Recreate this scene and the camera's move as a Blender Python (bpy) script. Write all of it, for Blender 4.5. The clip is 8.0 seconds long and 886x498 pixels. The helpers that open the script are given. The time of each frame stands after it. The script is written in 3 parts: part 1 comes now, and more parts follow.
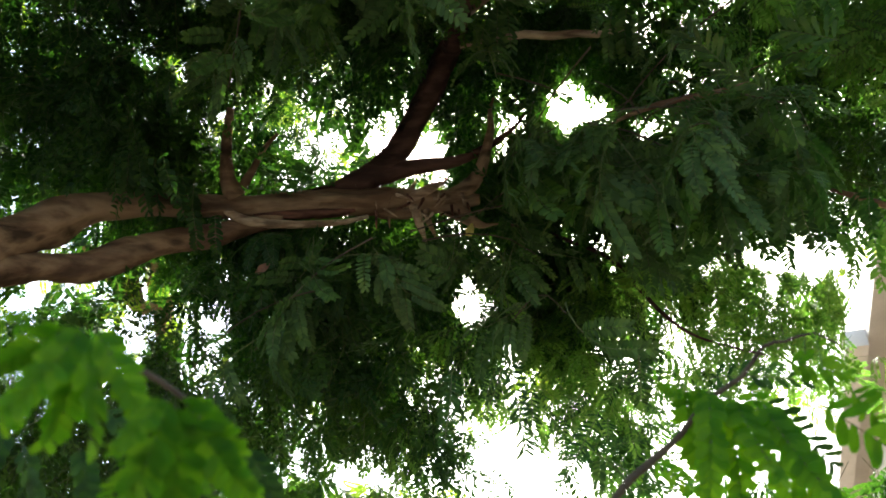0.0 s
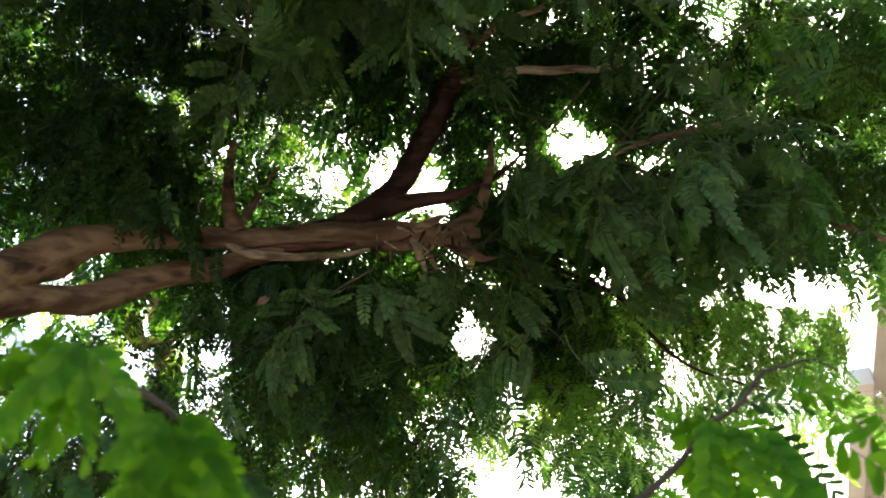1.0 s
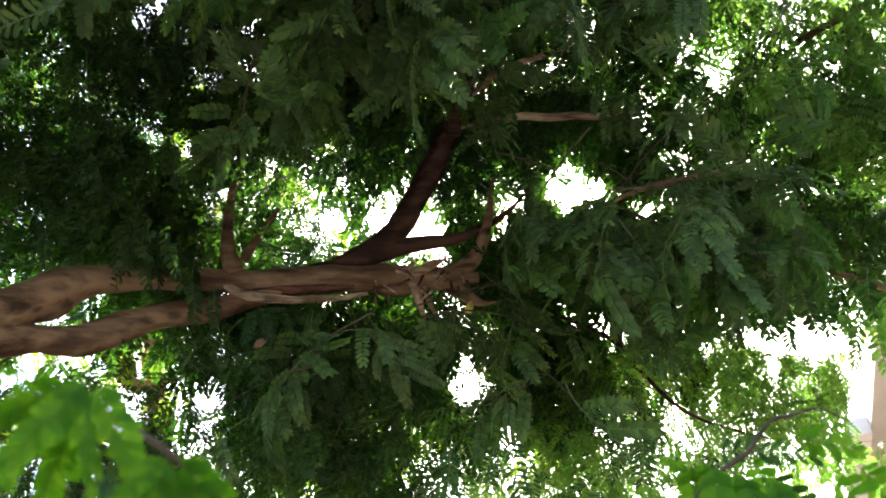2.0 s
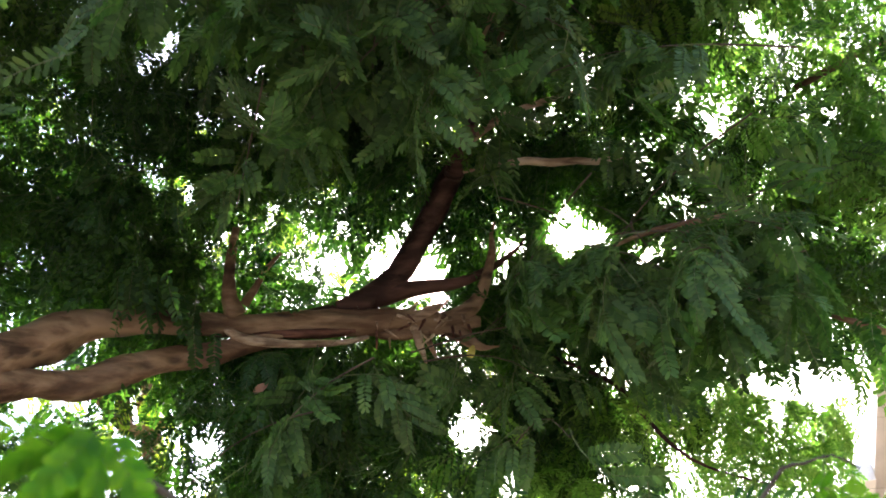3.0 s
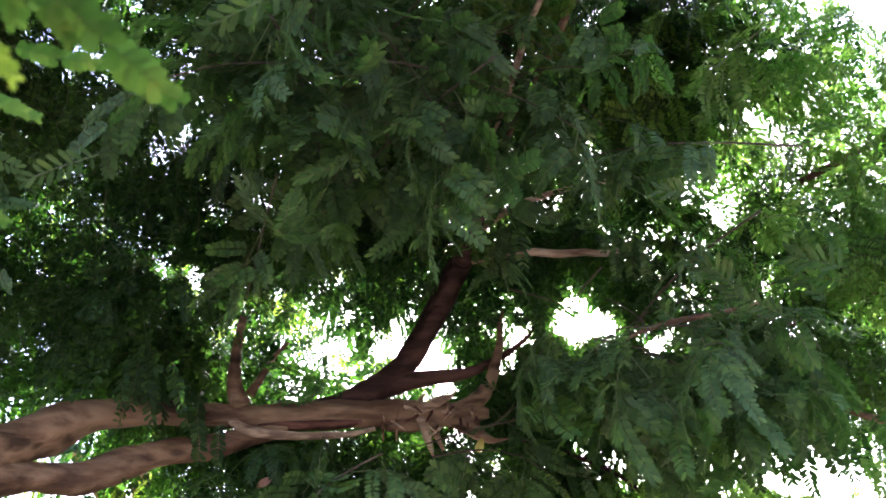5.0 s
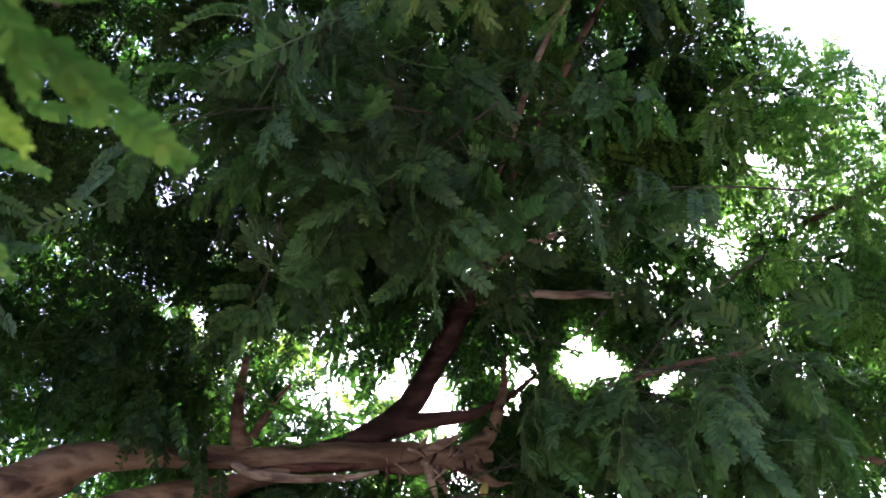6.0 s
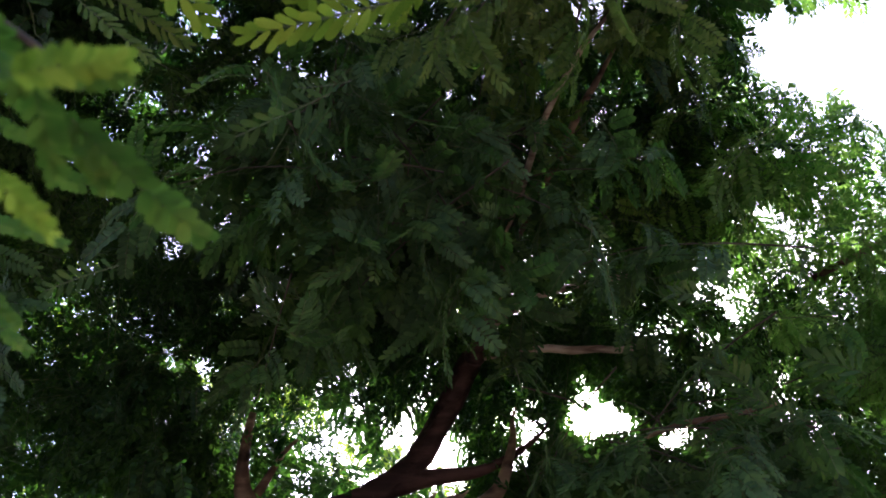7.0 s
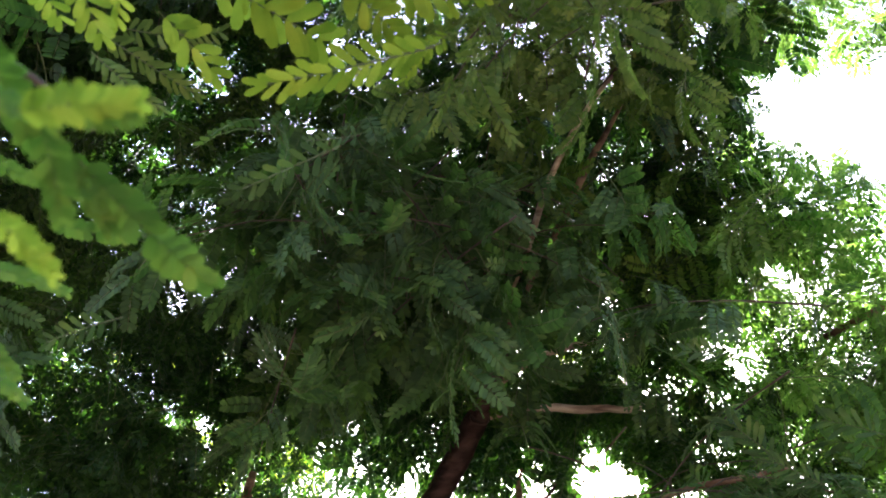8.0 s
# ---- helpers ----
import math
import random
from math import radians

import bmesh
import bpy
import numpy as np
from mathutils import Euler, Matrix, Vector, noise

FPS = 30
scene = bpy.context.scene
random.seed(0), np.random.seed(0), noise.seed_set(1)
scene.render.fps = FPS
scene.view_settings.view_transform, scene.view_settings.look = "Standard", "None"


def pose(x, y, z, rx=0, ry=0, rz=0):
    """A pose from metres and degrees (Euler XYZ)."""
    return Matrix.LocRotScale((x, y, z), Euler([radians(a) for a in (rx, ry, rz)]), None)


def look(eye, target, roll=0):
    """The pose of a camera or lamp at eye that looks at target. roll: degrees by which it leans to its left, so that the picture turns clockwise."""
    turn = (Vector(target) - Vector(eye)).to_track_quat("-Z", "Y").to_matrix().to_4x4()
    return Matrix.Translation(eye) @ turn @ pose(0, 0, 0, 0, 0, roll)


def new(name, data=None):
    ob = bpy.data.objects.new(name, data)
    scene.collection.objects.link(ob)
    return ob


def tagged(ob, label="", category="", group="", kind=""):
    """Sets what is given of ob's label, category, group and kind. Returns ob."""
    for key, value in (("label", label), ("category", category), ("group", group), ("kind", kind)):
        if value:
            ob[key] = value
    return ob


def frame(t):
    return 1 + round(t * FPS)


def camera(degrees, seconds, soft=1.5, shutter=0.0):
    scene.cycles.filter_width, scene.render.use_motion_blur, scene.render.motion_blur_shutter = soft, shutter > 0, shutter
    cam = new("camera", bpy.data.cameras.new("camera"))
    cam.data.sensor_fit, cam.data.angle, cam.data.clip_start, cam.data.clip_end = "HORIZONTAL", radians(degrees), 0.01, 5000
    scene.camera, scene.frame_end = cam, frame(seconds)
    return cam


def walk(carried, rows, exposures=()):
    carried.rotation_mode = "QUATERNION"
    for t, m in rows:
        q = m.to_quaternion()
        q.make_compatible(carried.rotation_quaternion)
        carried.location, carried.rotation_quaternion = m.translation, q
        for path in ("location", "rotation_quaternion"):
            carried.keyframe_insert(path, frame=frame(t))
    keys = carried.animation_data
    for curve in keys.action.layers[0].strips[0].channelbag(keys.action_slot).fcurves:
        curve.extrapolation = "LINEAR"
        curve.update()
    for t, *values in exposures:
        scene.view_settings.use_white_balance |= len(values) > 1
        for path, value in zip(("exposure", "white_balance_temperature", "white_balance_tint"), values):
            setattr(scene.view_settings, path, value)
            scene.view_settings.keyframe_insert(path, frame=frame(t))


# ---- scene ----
# The camera: held at eye height below the outer branches, tilted slowly upwards.
cam = camera(57.4, 8.0, soft=1.7)
cam.data.dof.use_dof, cam.data.dof.focus_distance, cam.data.dof.aperture_fstop = True, 2.5, 6.8
EYE, TILT = 1.55, 30.0
ROWS = [
    (0.0, 0.0, 0.0, 0.0, 0.0, 0.0, 0.0),
    (0.5, 0.0075, -0.0006, -0.0183, 0.24, 1.28, 0.02),
    (1.0, 0.0043, -0.0032, -0.0138, 0.15, 2.66, 0.13),
    (1.5, -0.0004, 0.0003, -0.0146, -0.01, 4.19, 0.56),
    (3.0, -0.0168, 0.0002, -0.0127, -0.25, 8.87, 0.73),
    (3.5, -0.0239, 0.0014, -0.0018, -0.18, 10.29, 0.81),
    (4.0, -0.0302, 0.0038, 0.0019, -0.21, 11.94, 0.8),
    (4.5, -0.0395, 0.0011, 0.0094, -0.25, 13.31, 1.02),
    (6.0, -0.0419, -0.0116, 0.0395, 0.2, 16.85, 1.22),
    (6.5, -0.051, -0.0139, 0.0472, 0.34, 18.45, 1.37),
    (7.0, -0.0564, -0.0164, 0.0637, 0.52, 20.05, 1.38),
    (7.5, -0.0621, -0.0108, 0.0676, 0.7, 22.08, 1.68),
    (8.0, -0.0633, 0.0014, 0.062, 0.92, 24.21, 1.92),
]
EXPOSURES = [(0.0, 2.2, 6500, 4), (1.5, 2.65, 6450, 12), (3.0, 3.1, 6250, 16), (4.5, 3.4, 5900, 25), (6.0, 2.9, 5450, 33), (6.5, 2.05, 5450, 33), (7.0, 2.1, 5600, 31), (7.5, 2.8, 5950, 25), (8.0, 3.2, 6000, 24)]
VIEWPOINT = pose(0, 0, EYE, TILT, 0, 0)
walk(cam, [(t, VIEWPOINT @ pose(x, y, z, 90 + pitch, 0, yaw) @ pose(0, 0, 0, 0, 0, roll)) for t, x, y, z, yaw, pitch, roll in ROWS], EXPOSURES)


def way(u, v):
    """A direction in the camera's first view: u degrees to the right and v degrees up of its axis."""
    u, v = radians(u), radians(v)
    return Vector((math.sin(u) * math.cos(v), math.cos(u) * math.cos(v), math.sin(v)))


def spot(u, v, d):
    """A place fitted to the camera's view: d metres from its start along way(u, v)."""
    return VIEWPOINT @ (way(u, v) * d)


# Light: a clear sky and one high sun in front, behind the crown.
SUN = (VIEWPOINT.to_3x3() @ way(9.4, 9.7)).normalized()
world = bpy.data.worlds.new("sky")
scene.world = world
world.use_nodes = True
nt = world.node_tree
sky = nt.nodes.new("ShaderNodeTexSky")
sky.sky_type, sky.sun_disc = "NISHITA", False
sky.sun_elevation, sky.sun_rotation = math.asin(SUN.z), math.atan2(SUN.x, SUN.y)
sky.air_density, sky.dust_density, sky.ozone_density = 1.0, 3.0, 1.0
nt.nodes["Background"].inputs["Strength"].default_value = 0.15
nt.links.new(sky.outputs["Color"], nt.nodes["Background"].inputs["Color"])
sun = new("sun", bpy.data.lights.new("sun", "SUN"))
sun.data.energy, sun.data.angle, sun.data.color = 4.5, radians(0.5), (1.0, 0.95, 0.86)
sun.matrix_world = look(SUN * 60, (0, 0, 0))


# ---- materials ----
def material(name):
    m = bpy.data.materials.new(name)
    m.use_nodes = True
    m.node_tree.nodes.clear()
    return m, m.node_tree.nodes, m.node_tree.links


def ramp(nodes, stops):
    r = nodes.new("ShaderNodeValToRGB").color_ramp
    while len(r.elements) < len(stops):
        r.elements.new(0.5)
    for e, (p, c) in zip(r.elements, stops):
        e.position, e.color = p, (*c, 1)
    return nodes[-1]


def noise_node(nodes, links, scale, detail=4, coord="Object", stretch=(1, 1, 1)):
    tc, mp, n = nodes.new("ShaderNodeTexCoord"), nodes.new("ShaderNodeMapping"), nodes.new("ShaderNodeTexNoise")
    mp.inputs["Scale"].default_value = stretch
    n.inputs["Scale"].default_value, n.inputs["Detail"].default_value = scale, detail
    links.new(tc.outputs[coord], mp.inputs[0])
    links.new(mp.outputs[0], n.inputs["Vector"])
    return n


def leaf_material(name, dark, mid, fresh, through_dark, through_fresh, share=0.42):
    """A thin leaf: matt-waxy front and green light coming through; each leaflet its own shade, with drifts of lighter
    growth.
    """
    m, n, l = material(name)
    geo = n.new("ShaderNodeNewGeometry")
    drift = noise_node(n, l, 2.2, 2, "Object")
    blotch = noise_node(n, l, 90, 2, "Object")
    add = n.new("ShaderNodeMath"); add.operation = "MULTIPLY_ADD"
    l.new(geo.outputs["Random Per Island"], add.inputs[0]); add.inputs[1].default_value = 0.45
    l.new(drift.outputs["Fac"], add.inputs[2])
    add2 = n.new("ShaderNodeMath"); add2.operation = "MULTIPLY_ADD"
    l.new(blotch.outputs["Fac"], add2.inputs[0]); add2.inputs[1].default_value = 0.25
    l.new(add.outputs[0], add2.inputs[2])
    shift = n.new("ShaderNodeMath"); shift.operation = "SUBTRACT"; shift.inputs[1].default_value = 0.36
    l.new(add2.outputs[0], shift.inputs[0])
    front, back = ramp(n, [(0.1, dark), (0.5, mid), (0.95, fresh)]), ramp(n, [(0.15, through_dark), (0.9, through_fresh)])
    l.new(shift.outputs[0], front.inputs[0]); l.new(shift.outputs[0], back.inputs[0])
    age = noise_node(n, l, 1.1, 3, "Object")
    worn = ramp(n, [(0.38, (0.92, 1.0, 1.0)), (0.62, (1.32, 1.02, 0.72))])
    l.new(age.outputs["Fac"], worn.inputs[0])
    tinted = n.new("ShaderNodeMixRGB"); tinted.blend_type, tinted.inputs[0].default_value = "MULTIPLY", 1.0
    l.new(front.outputs[0], tinted.inputs[1]); l.new(worn.outputs[0], tinted.inputs[2])
    p = n.new("ShaderNodeBsdfPrincipled")
    p.inputs["Roughness"].default_value, p.inputs["Specular IOR Level"].default_value = 0.58, 0.14
    l.new(tinted.outputs[0], p.inputs["Base Color"])
    bump = n.new("ShaderNodeBump"); bump.inputs["Strength"].default_value, bump.inputs["Distance"].default_value = 0.35, 0.002
    l.new(blotch.outputs["Fac"], bump.inputs["Height"]); l.new(bump.outputs[0], p.inputs["Normal"])
    t = n.new("ShaderNodeBsdfTranslucent")
    l.new(back.outputs[0], t.inputs["Color"])
    mix, out = n.new("ShaderNodeMixShader"), n.new("ShaderNodeOutputMaterial")
    mix.inputs[0].default_value = share
    l.new(p.outputs[0], mix.inputs[1]); l.new(t.outputs[0], mix.inputs[2]); l.new(mix.outputs[0], out.inputs["Surface"])
    return m


def rough_material(name, stops, scale, bump=0.5, depth=0.01, rough=0.85, stretch=(1, 1, 1), coord="Object", fine=9.0):
    m, n, l = material(name)
    a, b = noise_node(n, l, scale, 6, coord, stretch), noise_node(n, l, scale * fine, 5, coord, stretch)
    mix = n.new("ShaderNodeMath"); mix.operation = "MULTIPLY_ADD"
    l.new(b.outputs["Fac"], mix.inputs[0]); mix.inputs[1].default_value = 0.6
    l.new(a.outputs["Fac"], mix.inputs[2])
    sub = n.new("ShaderNodeMath"); sub.operation = "SUBTRACT"; sub.inputs[1].default_value = 0.3
    l.new(mix.outputs[0], sub.inputs[0])
    r = ramp(n, stops)
    l.new(sub.outputs[0], r.inputs[0])
    p, bp, out = n.new("ShaderNodeBsdfPrincipled"), n.new("ShaderNodeBump"), n.new("ShaderNodeOutputMaterial")
    bp.inputs["Strength"].default_value, bp.inputs["Distance"].default_value = bump, depth
    p.inputs["Roughness"].default_value, p.inputs["Specular IOR Level"].default_value = rough, 0.25
    l.new(r.outputs[0], p.inputs["Base Color"]); l.new(mix.outputs[0], bp.inputs["Height"])
    l.new(bp.outputs[0], p.inputs["Normal"]); l.new(p.outputs[0], out.inputs["Surface"])
    return m


def bark_material(name, crack, brown, tan, fine=1.0):
    """Smooth old bark: brown and tan patches, fibres and furrows along the limb, a few dark knots."""
    m, n, l = material(name)
    patch = noise_node(n, l, 5.5 * fine, 4, "Object", (0.5, 1, 1))
    fibre = noise_node(n, l, 34 * fine, 6, "Object", (0.22, 1, 1))
    split = noise_node(n, l, 17 * fine, 5, "Object", (0.16, 1, 1))
    mix = n.new("ShaderNodeMath"); mix.operation = "MULTIPLY_ADD"
    l.new(fibre.outputs["Fac"], mix.inputs[0]); mix.inputs[1].default_value = 0.7
    l.new(patch.outputs["Fac"], mix.inputs[2])
    base = ramp(n, [(0.5, tuple(c * 0.5 for c in brown)), (0.78, brown), (1.0, tan)])
    l.new(mix.outputs[0], base.inputs[0])
    line = ramp(n, [(0.3, (0.15, 0.15, 0.15)), (0.46, (1, 1, 1))])
    l.new(split.outputs["Fac"], line.inputs[0])
    knot = n.new("ShaderNodeTexVoronoi"); knot.inputs["Scale"].default_value = 8.5 * fine
    l.new(patch.inputs["Vector"].links[0].from_socket, knot.inputs["Vector"])
    ring = ramp(n, [(0.05, (0.3, 0.3, 0.3)), (0.13, (1, 1, 1))])
    l.new(knot.outputs["Distance"], ring.inputs[0])
    whole = n.new("ShaderNodeMath"); whole.operation = "MULTIPLY"
    l.new(line.outputs[0], whole.inputs[0]); l.new(ring.outputs[0], whole.inputs[1])
    tone = n.new("ShaderNodeMixRGB")
    tone.inputs[1].default_value = (*crack, 1)
    l.new(whole.outputs[0], tone.inputs[0]); l.new(base.outputs[0], tone.inputs[2])
    height = n.new("ShaderNodeMath"); height.operation = "MULTIPLY_ADD"; height.inputs[1].default_value = 0.6
    l.new(whole.outputs[0], height.inputs[0]); l.new(mix.outputs[0], height.inputs[2])
    p, bp, out = n.new("ShaderNodeBsdfPrincipled"), n.new("ShaderNodeBump"), n.new("ShaderNodeOutputMaterial")
    bp.inputs["Strength"].default_value, bp.inputs["Distance"].default_value = 0.9, 0.016 / fine
    p.inputs["Roughness"].default_value, p.inputs["Specular IOR Level"].default_value = 0.85, 0.25
    l.new(tone.outputs[0], p.inputs["Base Color"]); l.new(height.outputs[0], bp.inputs["Height"])
    l.new(bp.outputs[0], p.inputs["Normal"]); l.new(p.outputs[0], out.inputs["Surface"])
    return m


# Inner leaves darker, outer ones lighter: the crown's shade is put into colour.
LEAF_SHADED = leaf_material("leaf_shaded", (0.009, 0.021, 0.009), (0.019, 0.041, 0.015), (0.05, 0.095, 0.024), (0.03, 0.14, 0.01), (0.16, 0.38, 0.028), 0.27)
LEAF_LIT = leaf_material("leaf_lit", (0.026, 0.048, 0.02), (0.05, 0.087, 0.033), (0.1, 0.155, 0.05), (0.035, 0.15, 0.014), (0.19, 0.38, 0.035), 0.28)
# Brighter leaf copies: how strongly each spray is lit is put into colour.
LEAF_LIME = leaf_material("leaf_lime", (0.075, 0.13, 0.01), (0.19, 0.27, 0.022), (0.36, 0.43, 0.055), (0.17, 0.36, 0.012), (0.48, 0.66, 0.06), 0.48)
LEAF_OLIVE = leaf_material("leaf_olive", (0.038, 0.066, 0.016), (0.078, 0.115, 0.028), (0.15, 0.19, 0.05), (0.10, 0.23, 0.014), (0.28, 0.42, 0.05), 0.3)
# Close leaves stand in crown shade; sun through them is put into colour.
LEAF_SUNLIT = leaf_material("leaf_sunlit", (0.02, 0.062, 0.004), (0.048, 0.122, 0.007), (0.11, 0.21, 0.015), (0.08, 0.33, 0.003), (0.3, 0.6, 0.015), 0.5)
LEAF_PALE = leaf_material("leaf_pale", (0.03, 0.075, 0.012), (0.066, 0.13, 0.024), (0.15, 0.21, 0.042), (0.08, 0.25, 0.012), (0.27, 0.47, 0.035), 0.4)
LEAF_BRIGHT = leaf_material("leaf_bright", (0.032, 0.075, 0.018), (0.06, 0.125, 0.03), (0.13, 0.21, 0.055), (0.10, 0.31, 0.02), (0.33, 0.55, 0.08), 0.5)
STALK = rough_material("leaf_stalk", [(0.2, (0.05, 0.072, 0.02)), (0.8, (0.11, 0.13, 0.045))], 60, 0.2, 0.001, 0.6)
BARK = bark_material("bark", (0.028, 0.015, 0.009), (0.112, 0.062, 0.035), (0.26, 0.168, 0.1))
# Red-brown bark with the crown's shade put into its colour.
BARK_SHADED = bark_material("bark_shaded", (0.012, 0.006, 0.005), (0.036, 0.017, 0.013), (0.1, 0.05, 0.036))
BARK_PALE = bark_material("bark_pale", (0.09, 0.05, 0.03), (0.26, 0.17, 0.11), (0.46, 0.34, 0.235), 2.4)
HOLLOW = bark_material("bare_red_wood", (0.012, 0.005, 0.004), (0.05, 0.018, 0.012), (0.17, 0.075, 0.05), 1.5)
TWIG = rough_material("twig_bark", [(0.2, (0.035, 0.026, 0.018)), (0.8, (0.10, 0.072, 0.045))], 40, 0.4, 0.003, 0.8)
PLASTER = rough_material("beige_plaster", [(0.2, (0.41, 0.365, 0.315)), (0.8, (0.53, 0.475, 0.415))], 1.3, 0.25, 0.004, 0.9, fine=25)
# Lighter plaster: the lit look of a shaded face is put into colour.
PLASTER_LIT = rough_material("lit_plaster", [(0.2, (0.58, 0.52, 0.46)), (0.8, (0.7, 0.64, 0.57))], 2.0, 0.3, 0.004, 0.9, fine=20)
# The ground is never in view; its tone sets the light bounced up.
SOIL = rough_material("unseen_ground", [(0.2, (0.085, 0.07, 0.05)), (0.5, (0.125, 0.104, 0.075)), (0.85, (0.19, 0.16, 0.118))], 0.8, 0.6, 0.03, 0.95, fine=20)


# ---- building helpers ----
def part(name, bm, mat, parent=None, label=""):
    """Links a bmesh as one mesh object under a thing or a part."""
    me = bpy.data.meshes.new(name)
    bm.to_mesh(me)
    bm.free()
    me.materials.append(mat)
    ob = new(name, me)
    if parent:
        ob.parent = parent
    return tagged(ob, label)


def box(bm, lo, hi, m=Matrix()):
    vs = [bm.verts.new(m @ Vector((x, y, z))) for x in (lo[0], hi[0]) for y in (lo[1], hi[1]) for z in (lo[2], hi[2])]
    for f in ((0, 1, 3, 2), (4, 6, 7, 5), (0, 4, 5, 1), (2, 3, 7, 6), (0, 2, 6, 4), (1, 5, 7, 3)):
        bm.faces.new([vs[i] for i in f])


def glide(points, step):
    """A smooth line (Catmull-Rom) through (place, radius) pairs, cut into even steps."""
    ps = [np.array((*p, r)) for p, r in points]
    ps = [2 * ps[0] - ps[1], *ps, 2 * ps[-1] - ps[-2]]
    line = []
    for a, b, c, d in zip(ps, ps[1:], ps[2:], ps[3:]):
        k = max(2, int(np.linalg.norm((c - b)[:3]) / step))
        for i in range(k):
            s = i / k
            line.append(0.5 * (2 * b + (c - a) * s + (2 * a - 5 * b + 4 * c - d) * s * s + (3 * b - a - 3 * c + d) * s ** 3))
    return line + [ps[-2]]


def tube(points, sides=10, step=0.03, rough=0.12, seed=0.0):
    """A tapering round branch with knobs, flutes and a closed end."""
    bm, rings = bmesh.new(), []
    line = glide(points, step)
    up = Vector((0.31, 0.2, 0.93))
    for i, row in enumerate(line):
        p, r = Vector(row[:3]), max(row[3], 0.0012)
        t = (Vector(line[min(i + 1, len(line) - 1)][:3]) - Vector(line[max(i - 1, 0)][:3])).normalized()
        a = t.cross(up).normalized()
        b = t.cross(a)
        ring = []
        for k in range(sides):
            w = 2 * math.pi * k / sides
            n = a * math.cos(w) + b * math.sin(w)
            q = p + n * r
            bumpy = noise.noise(Vector((q.x, q.y, q.z)) * 9 + Vector((seed, 0, 0))) * rough * 1.3
            bumpy += noise.noise(Vector((math.cos(w) * 1.6, math.sin(w) * 1.6, i * step * 3 + seed))) * rough
            bumpy += noise.noise(q * 38 + Vector((0, seed, 0))) * rough * 0.5
            ring.append(bm.verts.new(p + n * r * (1 + bumpy)))
        rings.append(ring)
    for c, d in zip(rings, rings[1:]):
        for k in range(sides):
            bm.faces.new((c[k], c[(k + 1) % sides], d[(k + 1) % sides], d[k]))
    bm.faces.new(list(reversed(rings[0])))
    bm.faces.new(rings[-1])
    for f in bm.faces:
        f.smooth = True
    bm.normal_update()
    return bm


def thing(name, place, label, category, kind="", group=""):
    ob = new(name)
    ob.location = place
    return tagged(ob, label, category, group, kind)


def hang(ob, parent):
    """Makes ob a part of parent and leaves it where it is."""
    ob.parent = parent
    ob.matrix_parent_inverse = Matrix.Translation(-parent.location)
    return ob


# ---- ground and house ----
bm = bmesh.new()
n = 48
grid = [[bm.verts.new((math.copysign(abs(i / n) ** 3, i) * 4000, math.copysign(abs(j / n) ** 3, j) * 4000, 0)) for j in range(-n, n + 1)] for i in range(-n, n + 1)]
for r, s in zip(grid, grid[1:]):
    for k in range(2 * n):
        bm.faces.new((r[k], s[k], s[k + 1], r[k + 1]))
for v in bm.verts:
    v.co.z = 0.03 * noise.noise(v.co * 0.6) * (1 if v.co.length < 60 else 0) - 0.02
tagged(part("ground", bm, SOIL), "unseen ground around the trees, toned for bounced light", "ground", kind="structure")

# The house stands along a line that runs away to the right; its own axes: x along the wall, y out of it.
house = thing("house", (0, 0, 0), "flat-roofed house with plain beige plaster walls", "house")
HF = pose(6.18, 10.23, 0, 0, 0, 67.6)
ROOF = EYE + 5.5
bm = bmesh.new()
box(bm, (-2.2, -10, 0), (26, -0.3, ROOF - 0.2), HF)
part("wall", bm, PLASTER, house)
# Overhang added so that its shade keeps the wall from washing out.
bm = bmesh.new()
box(bm, (-2.26, -10.1, ROOF - 0.197), (26.1, 0.05, ROOF), HF)
part("eave", bm, PLASTER, house, "plain beige roof edge, overhang added to shade the wall")
bm = bmesh.new()
box(bm, (2.0, 0.054, ROOF - 0.3), (26.0, 0.4, ROOF - 0.012), HF)
part("edge_slab", bm, PLASTER_LIT, house, "slab along the roof edge, lightened to look lit")


# ---- leaves ----
rng = np.random.default_rng(7)


def leaflet(length, width, fine):
    """Outline of an oblong leaflet along +x, slightly folded."""
    if fine == 2:
        return np.array([(x * length, y * width / 2, abs(y) * width * 0.12 - 0.08 * length * x * x) for x, y in ((0, 0), (.22, .85), (.75, 1), (.98, .4), (.98, -.4), (.75, -1), (.22, -.85))])
    if fine > 2:
        xs, ys = (0, .12, .4, .78, .97, .97, .78, .4, .12), (0, .55, .95, 1, .5, -.5, -1, -.95, -.55)
        return np.array([(x * length, y * width / 2, abs(y) * width * 0.12 - 0.1 * length * x * x) for x, y in zip(xs, ys)])
    if fine:
        return np.array([(0, 0, 0), (.5 * length, width / 2, .1 * width), (.97 * length, .3 * width, -.08 * length), (.97 * length, -.3 * width, -.08 * length), (.5 * length, -width / 2, .1 * width)])
    return np.array([(0, -.12 * width, 0), (.5 * length, width * .58, .08 * width), (length, .16 * width, -.08 * length), (.62 * length, -width * .56, .05 * width)])


